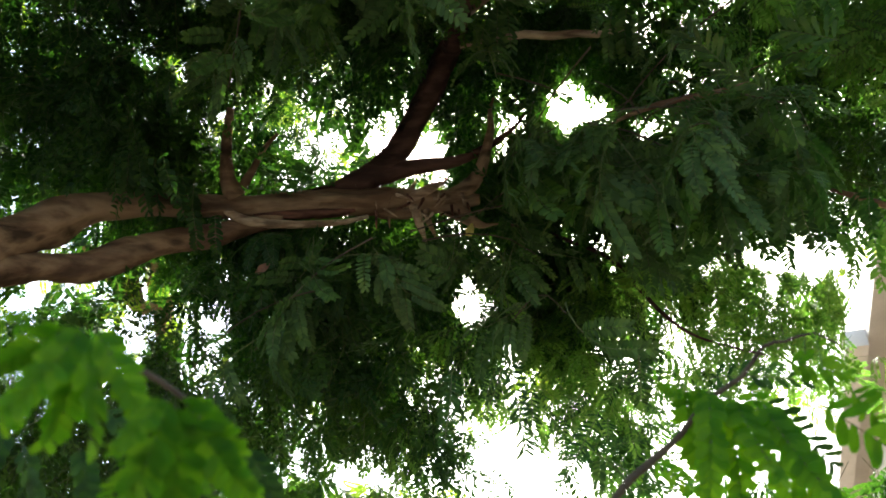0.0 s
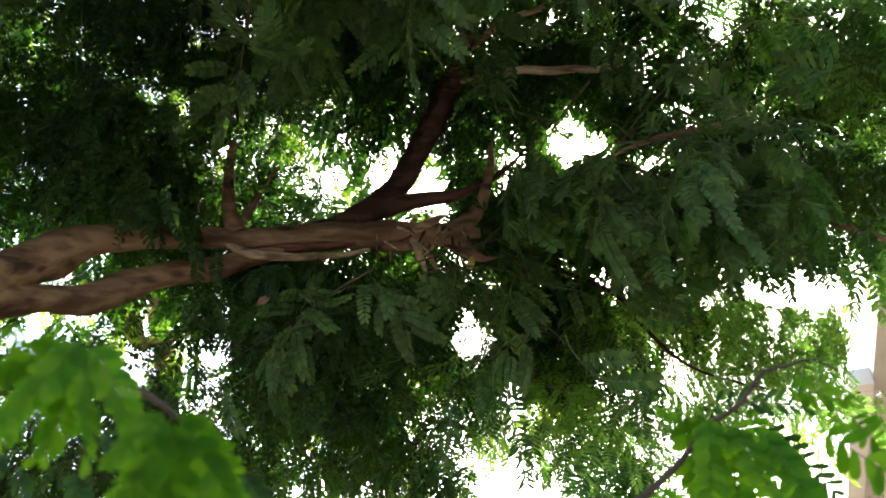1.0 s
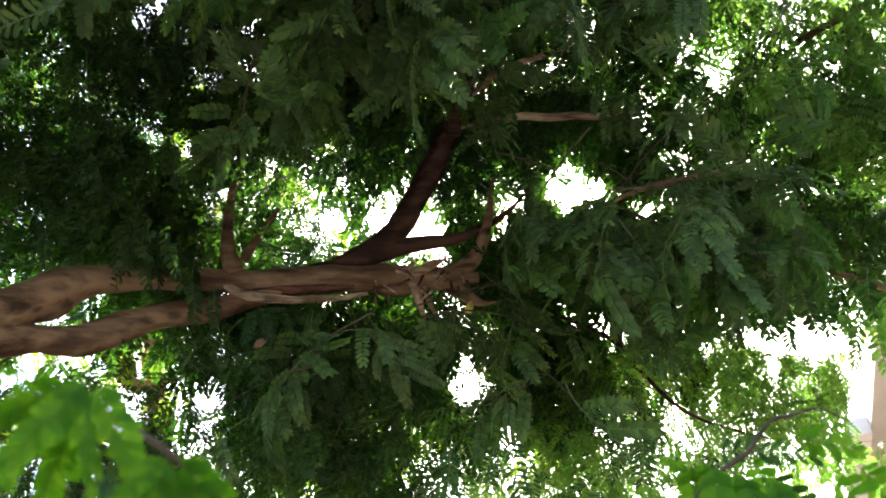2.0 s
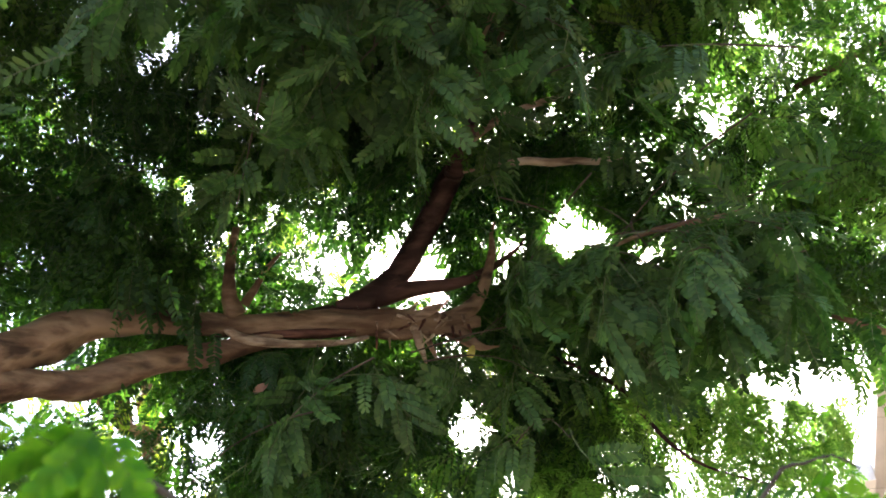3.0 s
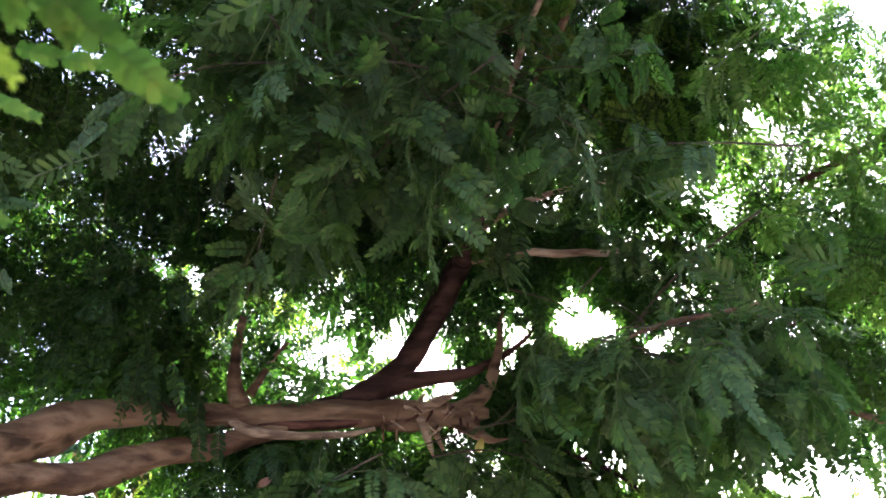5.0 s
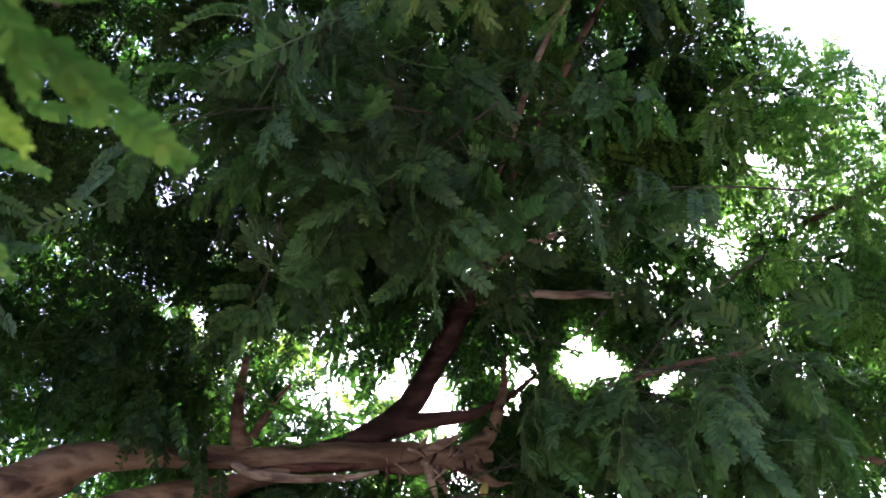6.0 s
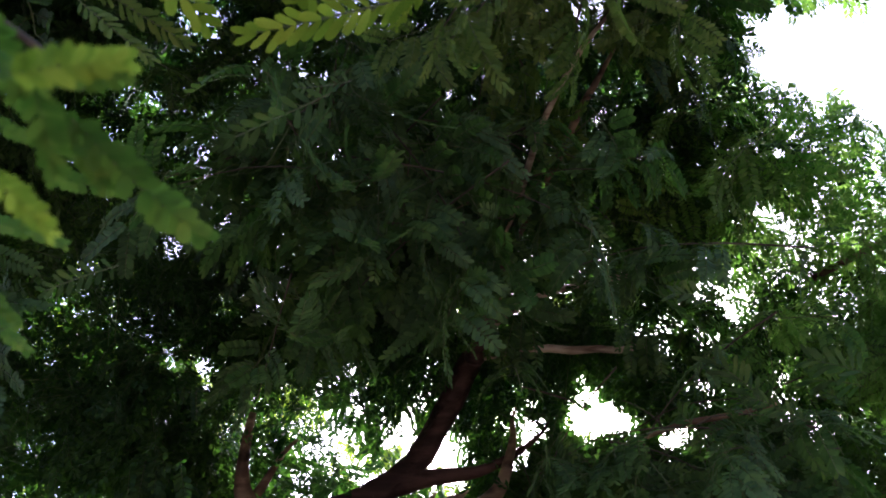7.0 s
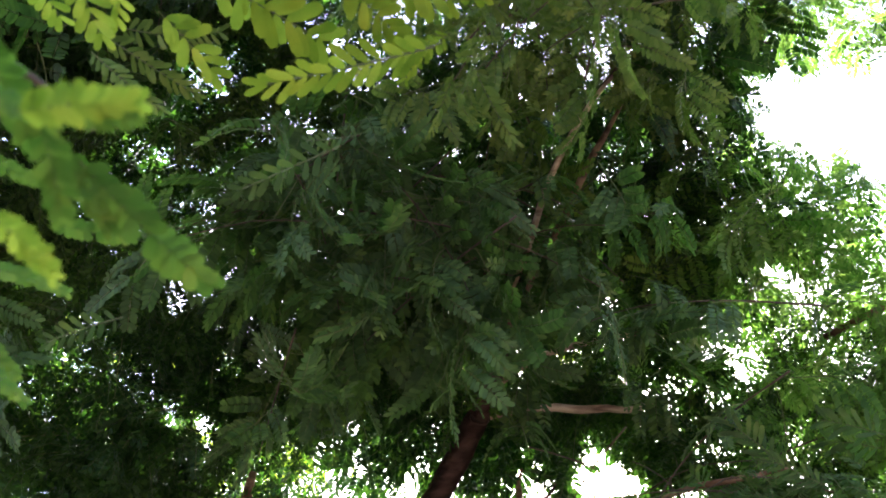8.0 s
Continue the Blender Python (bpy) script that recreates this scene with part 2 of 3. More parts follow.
def hanging_leaf(fine, pairs=3, leaflets=13, pinna=0.165, length=0.027, width=0.0128, stem=0.05, joint=0.04, loose=1.0, twist=0.09):
    """A twice-feathered leaf held out along +y, its feathers hanging: each a limp row of close leaflets that ends in a pair. Returns corners, face sizes, material and feather of each face, feather of each corner."""
    co, sizes, mats, owner = [], [], [], []
    feather = 0

    def put(pts, mat):
        co.extend(pts)
        sizes.append(len(pts)); mats.append(mat); owner.append(feather)

    def strip(line, r):
        for s, e in zip(line, line[1:]):
            for k in range(3 if fine > 1 else 1):
                o0, o1 = [np.array((math.cos(2.1 * j) * r, 0, math.sin(2.1 * j) * r)) for j in (k, k + 1)]
                put([s + o0, e + o0, e + o1, s + o1], 1)

    reach = stem + joint * pairs
    sag = rng.uniform(0.1, 0.5)
    rachis = [np.array((0, reach * k / 4, -sag * reach * (k / 4) ** 2)) for k in range(5)]
    strip(rachis[::1 if fine > 1 else 2], 0.0013)
    for k in range(pairs):
        for side in (-1, 1):
            feather += 1
            f = 1 - 0.72 * (pairs - 1 - k) / pairs
            base = np.array((0, reach * f, -sag * reach * f * f))
            w = radians(side * (62 - 14 * k + rng.normal(0, 12)))
            h = np.array((math.sin(w), math.cos(w), 0))
            roll = rng.normal(0, 0.3) * loose
            lat = np.array((h[1], -h[0], 0)) * math.cos(roll) + np.array((0, 0, math.sin(roll)))
            ln = pinna * rng.uniform(0.82, 1.12)
            a0, a1, sway = radians(rng.uniform(5, 40)), radians(rng.uniform(50, 88)), rng.normal(0, 0.25) * loose
            line, ways = [base], []
            for q in range(12):
                a = a0 + (a1 - a0) * math.sin(q / 11 * math.pi / 2)
                d = h * math.cos(a) + np.array((0, 0, -math.sin(a))) + lat * sway * q / 11
                ways.append(d / np.linalg.norm(d))
                line.append(line[-1] + ways[-1] * ln / 12)
            strip(line[::3] if fine > 1 else line[::6], 0.0008)
            cnt = int(leaflets + rng.integers(-1, 2))
            cup = rng.normal(0.1, 0.14)
            for i in range(cnt):
                s = (i + 0.8) / cnt
                at = min(11.0, (0.08 + 0.92 * s) * 11)
                q = int(at)
                t = ways[q]
                p0 = line[q] + t * ln / 12 * (at - q)
                out = lat - t * (lat @ t)
                out /= np.linalg.norm(out)
                nrm = np.cross(t, out)
                size = length * (0.7 + 0.36 * math.sin(math.pi * min(0.62, 0.12 + 0.62 * s))) * rng.uniform(0.93, 1.06)
                for flank in (-1, 1):
                    fold = rng.normal(0, twist) * loose + cup
                    ang = radians(rng.normal(64 - 38 * s ** 5, 3))
                    side_way = flank * (out * math.cos(fold)) + nrm * math.sin(fold)
                    ex = side_way * math.sin(ang) + t * math.cos(ang)
                    ey = t * math.sin(ang) - side_way * math.cos(ang)
                    put([p0 + p[0] * ex + p[1] * ey + p[2] * nrm for p in leaflet(size, width * size / length * rng.uniform(0.92, 1.06), fine)], 0)
    return np.array(co), np.array(sizes), np.array(mats), np.array(owner), np.repeat(owner, sizes)


FINE = [hanging_leaf(2, pairs=int(rng.integers(2, 4)), leaflets=int(rng.integers(12, 15)), pinna=0.138, length=0.0225, width=0.0088, joint=0.032, loose=l, twist=0.13) for l in (0.6, 0.8, 1, 1, 1, 1, 1.3, 0.7, 0.7, 1.0)]
MID = [hanging_leaf(0, pairs=int(rng.integers(3, 5)), leaflets=int(rng.integers(10, 13)), pinna=0.14, length=0.0235, width=0.0094, twist=0.38) for _ in range(9)]
LACE = [hanging_leaf(1, pairs=int(rng.integers(3, 5)), leaflets=int(rng.integers(12, 15)), pinna=0.165, length=0.0245, width=0.0092, loose=1.1, twist=0.12) for _ in range(6)]
FAR = [hanging_leaf(0, pairs=3, leaflets=11, length=0.026, width=0.0145, pinna=0.155, twist=0.35) for _ in range(8)]


def leaf_mesh(name, templates, poses, mats):
    """One mesh of many leaves. poses: (template number, 4 x 4 array, which pinnae it has)."""
    cos, sizes, kinds = [], [], []
    for k, m, has in poses:
        c, s, q, owner, corner = templates[k]
        if has is not None:
            c, s, q = c[has[corner]], s[has[owner]], q[has[owner]]
        c = c @ m[:3, :3].T + m[:3, 3]
        cos.append(c); sizes.append(s); kinds.append(q)
    me = bpy.data.meshes.new(name)
    co, size, kind = np.concatenate(cos), np.concatenate(sizes), np.concatenate(kinds)
    me.vertices.add(len(co)); me.loops.add(len(co)); me.polygons.add(len(size))
    me.vertices.foreach_set("co", co.ravel())
    me.loops.foreach_set("vertex_index", np.arange(len(co)))
    me.polygons.foreach_set("loop_start", np.concatenate(([0], np.cumsum(size)[:-1])))
    me.polygons.foreach_set("material_index", kind)
    for m in mats:
        me.materials.append(m)
    me.update(calc_edges=True)
    return me


def leaf_pose(place, aim, spin, scale=1.0):
    """A pose whose +y runs along aim, turned by spin about it."""
    y = Vector(aim).normalized()
    x = y.cross(Vector((0, 0, 1)) if abs(y.z) < 0.98 else Vector((1, 0, 0))).normalized()
    m = Matrix((x, y, x.cross(y))).transposed()
    m = m @ Matrix.Rotation(spin, 3, "Y")
    return np.array(Matrix.LocRotScale(place, m.to_quaternion(), (scale,) * 3))


# Gaps cut for the camera's view where the sky shows: u, v, half width, half height, how empty.
VIEW_GAPS_MIDDLE = [
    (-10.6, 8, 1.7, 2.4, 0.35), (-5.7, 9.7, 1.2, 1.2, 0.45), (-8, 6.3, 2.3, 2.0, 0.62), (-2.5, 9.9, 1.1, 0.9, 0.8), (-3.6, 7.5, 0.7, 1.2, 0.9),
    # Gap at 10, 9.5 widened round the sun to stand in for its glare.
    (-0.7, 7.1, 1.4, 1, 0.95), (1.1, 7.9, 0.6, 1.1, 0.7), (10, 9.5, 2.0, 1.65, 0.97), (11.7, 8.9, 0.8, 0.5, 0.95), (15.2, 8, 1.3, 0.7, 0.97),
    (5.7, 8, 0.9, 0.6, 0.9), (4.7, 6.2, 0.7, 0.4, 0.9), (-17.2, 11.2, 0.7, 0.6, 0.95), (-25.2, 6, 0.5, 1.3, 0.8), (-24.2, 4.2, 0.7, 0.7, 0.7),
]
VIEW_GAPS_BELOW = [
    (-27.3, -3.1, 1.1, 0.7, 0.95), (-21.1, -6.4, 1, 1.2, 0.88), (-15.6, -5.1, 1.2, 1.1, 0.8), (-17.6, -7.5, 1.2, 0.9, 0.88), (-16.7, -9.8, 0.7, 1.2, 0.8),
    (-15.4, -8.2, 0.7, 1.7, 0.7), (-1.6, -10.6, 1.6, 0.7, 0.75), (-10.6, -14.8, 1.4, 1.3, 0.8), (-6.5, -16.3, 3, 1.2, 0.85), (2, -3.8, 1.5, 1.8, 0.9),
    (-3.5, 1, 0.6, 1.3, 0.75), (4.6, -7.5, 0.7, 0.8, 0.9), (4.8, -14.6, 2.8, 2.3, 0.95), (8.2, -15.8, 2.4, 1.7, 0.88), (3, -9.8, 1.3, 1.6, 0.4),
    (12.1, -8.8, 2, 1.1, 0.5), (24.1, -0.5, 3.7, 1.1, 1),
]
VIEW_GAPS_RIGHT = [
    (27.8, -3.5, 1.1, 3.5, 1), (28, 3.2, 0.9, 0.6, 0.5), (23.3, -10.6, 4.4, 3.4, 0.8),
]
VIEW_GAPS_ABOVE = [
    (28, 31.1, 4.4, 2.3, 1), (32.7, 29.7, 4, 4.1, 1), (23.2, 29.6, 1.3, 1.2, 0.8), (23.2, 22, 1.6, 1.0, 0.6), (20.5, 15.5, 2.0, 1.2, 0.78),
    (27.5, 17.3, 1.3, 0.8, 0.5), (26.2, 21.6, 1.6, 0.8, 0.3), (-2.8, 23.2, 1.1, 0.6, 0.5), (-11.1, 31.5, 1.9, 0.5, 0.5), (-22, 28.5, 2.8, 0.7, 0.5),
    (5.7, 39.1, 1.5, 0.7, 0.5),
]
VIEW_GAPS = np.array(VIEW_GAPS_BELOW + VIEW_GAPS_RIGHT + VIEW_GAPS_MIDDLE + VIEW_GAPS_ABOVE)
# Each gap is a cone of sight from a camera position, emptied of leaves.
GAP_EYES = np.array([(0, 0, 0)] * (len(VIEW_GAPS_BELOW) + len(VIEW_GAPS_RIGHT)) + [(-0.04, 0, 0.02)] * len(VIEW_GAPS_MIDDLE) + [(-0.063, 0.001, 0.062)] * len(VIEW_GAPS_ABOVE))
INTO = np.array(VIEWPOINT.inverted())


def view_angles(points, under):
    """u and v of places as seen from each of the camera spots."""
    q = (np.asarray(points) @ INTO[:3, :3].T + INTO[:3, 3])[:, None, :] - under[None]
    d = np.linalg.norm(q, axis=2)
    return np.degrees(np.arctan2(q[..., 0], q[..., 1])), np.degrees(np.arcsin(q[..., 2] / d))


def closes_view_gap(corners, feather, count, share):
    """Which pinnae of a leaf would close a gap in the camera's view."""
    u, v = view_angles(corners, GAP_EYES)
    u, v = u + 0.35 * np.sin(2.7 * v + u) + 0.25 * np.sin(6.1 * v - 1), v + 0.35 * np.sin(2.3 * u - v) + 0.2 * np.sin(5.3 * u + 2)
    hit = ((u - VIEW_GAPS[:, 0]) / VIEW_GAPS[:, 2]) ** 2 + ((v - VIEW_GAPS[:, 1]) / VIEW_GAPS[:, 3]) ** 2 < 0.74
    full = VIEW_GAPS[:, 4] > 0.86
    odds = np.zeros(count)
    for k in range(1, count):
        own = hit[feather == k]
        reach = own.mean(axis=0) > np.where(full, np.where(VIEW_GAPS[:, 4] > 0.98, 0.05, 0.15), 0.35) if len(own) else full & False
        odds[k] = (VIEW_GAPS[:, 4] * np.where(full, 1, share) * reach).max()
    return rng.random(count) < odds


# ---- the tree: trunk, limbs and branches ----
root = spot(-42, -10, 2.75)
tree = thing("tree", (root.x, root.y, 0), "old feathery-leaved shade tree with low leaning brown limbs", "tree")
BARE = []


def branch(name, mat, points, label="", d=2.5, sides=10, step=0.03, rough=0.12, clear=(0, 1)):
    """A branch by its bearings from the camera's start: (u, v, radius) at d metres, or at a distance of its own. clear:
    the stretch of it kept free of leaves in the camera's view.
    """
    pts = [(spot(u, v, *(at or [d])), r) for u, v, r, *at in points]
    if clear:
        line = glide(pts, 0.05)
        BARE.extend((row[:3], row[3]) for row in line[int(clear[0] * len(line)):int(clear[1] * len(line)) + 1])
    return hang(part(name, tube(pts, sides, step, rough, seed=len(BARE) * 0.37), mat, None, label), tree)


start = spot(-35, -5.2, 2.5)
hang(part("trunk", tube([(Vector((root.x, root.y, -0.1)), 0.19), (Vector((root.x, root.y, 0.15)), 0.165), (Vector((root.x + .03, root.y + .02, 0.9)), 0.145), (root.lerp(start, 0.35) - Vector((0, 0, 0.25)), 0.13), (start, 0.107), (spot(-33, -3.2, 2.5), 0.095)], 16, 0.04, 0.12, 3.1), BARK, None, "thick brown leaning trunk"), tree)
branch("limb", BARK, [(-35, -5.2, 0.105), (-31.1, -1.7, 0.084), (-28.7, 0.3, 0.068), (-25.9, 1.7, 0.065), (-23.2, 2.6, 0.043), (-20.1, 2.8, 0.033), (-16.9, 2.9, 0.034), (-13.1, 2.9, 0.037), (-9.3, 3.15, 0.04), (-5.3, 3.35, 0.046), (-2.6, 3.4, 0.045), (0.2, 3.4, 0.036), (2.6, 3.5, 0.016)], "smooth brown limb with a long scar", sides=20, step=0.015, rough=0.17)
branch("limb", BARK, [(-30.5, -1.7, 0.045), (-27.8, -1.2, 0.042), (-26.3, -1.1, 0.038), (-23.9, -1.3, 0.045), (-21.1, -0.2, 0.044), (-18.7, 0.5, 0.035), (-16.1, 0.9, 0.033), (-13.9, 1.5, 0.026), (-11.2, 2.2, 0.021)], sides=18, step=0.015, d=2.47, rough=0.16)
branch("limb", BARK_SHADED, [(-11.5, 3.2, 0.026), (-9.7, 3.4, 0.034), (-7.3, 3.9, 0.042), (-5.5, 4.8, 0.043), (-4.2, 5.9, 0.039), (-3.0, 7.2, 0.036), (-1.7, 9.4, 0.036), (-0.6, 11.7, 0.035), (0.4, 13.8, 0.033), (1.2, 15.6, 0.028)], "red-brown rising limb, coloured as in shade", sides=14, step=0.02, d=2.53, clear=(0, 0.85), rough=0.17)
branch("branch", BARK_SHADED, [(-4.9, 5.0, 0.034), (-3, 5.6, 0.028), (-1, 5.9, 0.021), (1, 6.2, 0.016), (3, 7.1, 0.012), (4.4, 8.0, 0.008), (5.4, 8.9, 0.005), (6.0, 9.8, 0.002)], d=2.52)
branch("branch", BARK, [(-0.2, 3.3, 0.031), (1.6, 4.2, 0.028), (2.6, 5.4, 0.021), (3.1, 7.1, 0.015), (3.4, 8.6, 0.011), (3.3, 9.6, 0.007), (3.6, 10.6, 0.003)])
branch("shoot", BARK_PALE, [(-15.6, 3.1, 0.006, 2.5), (-14.8, 2.5, 0.012, 2.47), (-13.9, 2.0, 0.0145, 2.455), (-12.6, 1.8, 0.015), (-10.4, 1.7, 0.013), (-8.5, 1.8, 0.011, 2.45), (-6.9, 1.9, 0.009, 2.46), (-5.3, 2.3, 0.006, 2.48)], "pale shoot grown along the limb", d=2.445, rough=0.2)
branch("stub", BARK, [(-0.9, 3.4, 0.03, 2.52), (0.4, 3.0, 0.031, 2.49), (1.5, 2.4, 0.024), (2.3, 1.85, 0.014), (3.0, 1.65, 0.008), (3.6, 1.75, 0.004), (4.6, 1.8, 0.002)], "broken stub with a thin splinter", d=2.48, rough=0.35, step=0.015)
branch("stub", BARK_PALE, [(-2.3, 3.2, 0.02, 2.5), (-1.9, 2.6, 0.018), (-1.7, 1.9, 0.013), (-1.45, 1.2, 0.008), (-1.2, 0.5, 0.003)], "splintered stub", d=2.46, rough=0.4, step=0.012)
branch("stub", BARK, [(-1.3, 2.8, 0.014), (-1, 1.9, 0.01), (-0.5, 0.9, 0.004)], d=2.46)
branch("torn_wood", BARK_PALE, [(-3.2, 3.1, 0.006, 2.48), (-2.3, 3.6, 0.01, 2.466), (-1.4, 4.0, 0.012, 2.46), (-0.6, 4.4, 0.01, 2.46), (-0.1, 4.6, 0.005, 2.465), (0.3, 5.0, 0.002, 2.47)], "torn pale wood", rough=0.45, step=0.012)
branch("stub", BARK_PALE, [(-2.7, 3.6, 0.02, 2.5), (-2.3, 4.2, 0.011, 2.48), (-1.9, 4.8, 0.004, 2.48)], rough=0.4, step=0.012)
branch("burl", BARK, [(-4.6, 2.4, 0.012, 2.48), (-3.6, 2.5, 0.026, 2.47), (-2.6, 2.6, 0.022, 2.475), (-1.6, 2.7, 0.012, 2.48)], "gnarled swelling on the limb", rough=0.4, step=0.012)
# Raised dark strip; the shade of a hollow is put into its colour.
branch("burl", HOLLOW, [(-13.2, 2.35, 0.005, 2.47), (-11.6, 2.35, 0.012, 2.465), (-9.6, 2.4, 0.015, 2.462), (-7.6, 2.5, 0.014, 2.458), (-6.2, 2.7, 0.006, 2.47)], "dark red strip for the shaded hollow along the limb", rough=0.3, step=0.015)
shred = random.Random(5)
for k in range(26):
    u, v, way_out = shred.uniform(-4.8, 1.8), shred.uniform(2.3, 4.0), shred.uniform(-2.4, 0.6)
    long = shred.uniform(0.4, 1.3)
    branch("splinter", (BARK_PALE, HOLLOW, BARK)[k % 3], [(u, v, 0.005, 2.468), (u + long * 0.4 * math.cos(way_out), v + long * 0.4 * math.sin(way_out), 0.004, 2.452), (u + long * math.cos(way_out), v + long * math.sin(way_out), 0.0015, 2.45)], "torn splinter of wood", sides=6, step=0.01, rough=0.4)
branch("branch", BARK, [(-14.4, 3.5, 0.035), (-14.9, 4.7, 0.023), (-15, 6.4, 0.016), (-14.9, 8, 0.014), (-14.7, 9.6, 0.01)])
branch("twig", BARK, [(-13.9, 4.3, 0.014), (-13.2, 5.5, 0.01), (-12.4, 7, 0.007), (-11.5, 8, 0.005)])
branch("branch", BARK_PALE, [(1.2, 14.0, 0.005), (3.4, 14.5, 0.006), (4.4, 14.6, 0.0095), (5.8, 14.8, 0.0105), (7.6, 14.65, 0.0115), (9.4, 14.75, 0.0105), (10.8, 14.6, 0.009), (12.6, 14.9, 0.006)], "bare pale branch", d=2.3, clear=(0.42, 0.75))
branch("branch", BARK, [(11.6, 8.5, 0.003), (13.0, 9.2, 0.0055), (14.9, 9.8, 0.0075), (16.8, 10.1, 0.0075), (18.5, 10.4, 0.006), (20.8, 10.9, 0.004)], d=2.1, clear=(0.1, 0.5))
branch("branch", BARK, [(20.0, 9.9, 0.006), (23.3, 10.6, 0.01), (25.9, 10.7, 0.01), (29.7, 11.3, 0.01), (36, 12, 0.009)], d=2.75, clear=False)
branch("twig", BARK, [(25.6, 3.8, 0.005), (27.2, 3.3, 0.009), (30.3, 2.7, 0.009), (36, 6, 0.009)], clear=False)
branch("branch", BARK_SHADED, [(4.0, 2.0, 0.007), (8.0, 0.9, 0.007), (11.7, -0.7, 0.007), (13.6, -2.7, 0.007), (15.4, -4.6, 0.006), (17.7, -6, 0.004), (22, -7, 0.002)], clear=False)
branch("limb", BARK_SHADED, [(0.6, 13.9, 0.034, 2.5), (1.6, 16.8, 0.02, 2.35), (2.1, 19.8, 0.012), (2.6, 22.7, 0.009), (3.4, 25.2, 0.009), (4.8, 29.4, 0.009), (5.5, 31.0, 0.008), (7.3, 33.9, 0.007), (9.0, 36.0, 0.006), (10.7, 37.5, 0.005), (12.1, 39.1, 0.003)], "thin rising limb", d=2.05, clear=False)
branch("branch", BARK_PALE, [(2.5, 23.2, 0.004), (3.4, 25.3, 0.009), (4.8, 29.4, 0.008), (5.5, 31.0, 0.0075), (7.3, 33.9, 0.007), (9.0, 36.0, 0.006), (10.7, 37.5, 0.004)], "thin pale bare branch", d=2.0, clear=(0.1, 0.3))
branch("branch", BARK, [(2.6, 20.6, 0.008), (4.1, 23.7, 0.008), (6.5, 27.8, 0.009), (8.6, 31.6, 0.0095), (9.8, 33.2, 0.008), (11.5, 35.5, 0.004)], d=2.15, clear=(0.7, 0.9))
branch("twig", BARK_PALE, [(1.8, 16.2, 0.01), (3.6, 17.6, 0.012), (5.7, 18.5, 0.01), (9.2, 19.3, 0.009), (12, 19.7, 0.007)], d=2.4, clear=False)
branch("twig", BARK, [(-6.1, 23.7, 0.003), (-4.9, 22.2, 0.005), (-3.5, 21.3, 0.005), (-1.6, 19.2, 0.005), (1.6, 16.4, 0.006)], clear=False)
branch("branch", BARK, [(24.2, 18.5, 0.01), (26.1, 19.3, 0.01), (28.2, 20.1, 0.01), (30.8, 21.2, 0.01), (36, 23, 0.01)], clear=False)

BARE_P, BARE_R = np.array([p for p, _ in BARE]), np.array([r for _, r in BARE])
BARE_D = (BARE_P - np.array(VIEWPOINT.translation))
BARE_L = np.linalg.norm(BARE_D, axis=1)
BARE_D = BARE_D / BARE_L[:, None]


def hides_limb(points, room=0.0):
    """Which places would hide a cleared limb from the camera."""
    q = np.asarray(points) - np.array(VIEWPOINT.translation)
    d = np.linalg.norm(q, axis=1)
    c = (q / d[:, None]) @ BARE_D.T
    return ((c > np.cos((BARE_R + room) / BARE_L)) & (d[:, None] < BARE_L + 0.03)).any(axis=1)


# ---- foliage ----
def droop():
    """The way a leaf hangs: mostly down, a little aside."""
    a = rng.uniform(0, 2 * math.pi)
    w = abs(rng.normal(0, 0.55))
    return Vector((math.cos(a) * w, math.sin(a) * w, -0.9))


def sprays(count, u_range, v_range, d_range, templates, leaves, scale, share, keep_limbs, keep=None):
    """Leafy twigs spread through a shell of the crown. Yields (twig line, leaf poses)."""
    global rng
    rng = np.random.default_rng(int(abs(u_range[0] * 1310 + v_range[0] * 170 + d_range[0] * 7919)))
    for _ in range(count):
        u, v, d = rng.uniform(*u_range), rng.uniform(*v_range), rng.uniform(*d_range)
        if keep and rng.random() > keep(u, v):
            continue
        mid = spot(u, v + math.degrees(0.13 * scale / d), d)
        a = rng.uniform(0, 2 * math.pi)
        run = Vector((math.cos(a), math.sin(a), rng.normal(-0.15, 0.3))).normalized() * rng.uniform(0.14, 0.3) * scale
        line = [mid - run, mid - run * 0.3 + Vector((0, 0, 0.03)), mid + run * 0.4 + Vector((0, 0, 0.02)), mid + run - Vector((0, 0, 0.05))]
        poses = []
        for i in range(leaves):
            s = i / (leaves - 1) * 2 - 1
            p = mid + run * s + Vector((0, 0, 0.03 - 0.05 * s * s))
            steep = rng.random() < 0.25
            aim = droop() if steep else Vector((rng.normal(0, 0.8), rng.normal(0, 0.8), rng.normal(-0.3, 0.25))) + run.normalized() * 0.5 * s
            aim.normalize()
            k = scale * rng.uniform(0.8, 1.15)
            t, m = int(rng.integers(len(templates))), leaf_pose(p, aim, rng.uniform(0, 6.28) if steep else rng.normal(0, 0.35), k)
            c, _, _, owner, corner = templates[t]
            corners, feather, count = c[::7] @ m[:3, :3].T + m[:3, 3], corner[::7], owner.max() + 1
            has = ~closes_view_gap(corners, feather, count, share)
            if keep_limbs:
                before = hides_limb(corners)
                for q in range(1, count):
                    if before[feather == q].any() and rng.random() < 0.94:
                        has[q] = False
            if has[1:].sum() * 3 >= count - 1:
                poses.append((t, m, has))
        if poses:
            yield line, poses


def twig_tube(line, r):
    return tube([(p, r * (1 - 0.2 * i)) for i, p in enumerate(line)], 5, 0.05, 0.1)


# Outer sprays before and between the limbs: each leaf can be told apart.
FINE_MESH = [leaf_mesh("leaf", FINE, [(k, np.eye(4), None)], (LEAF_SHADED, STALK)) for k in range(len(FINE))]
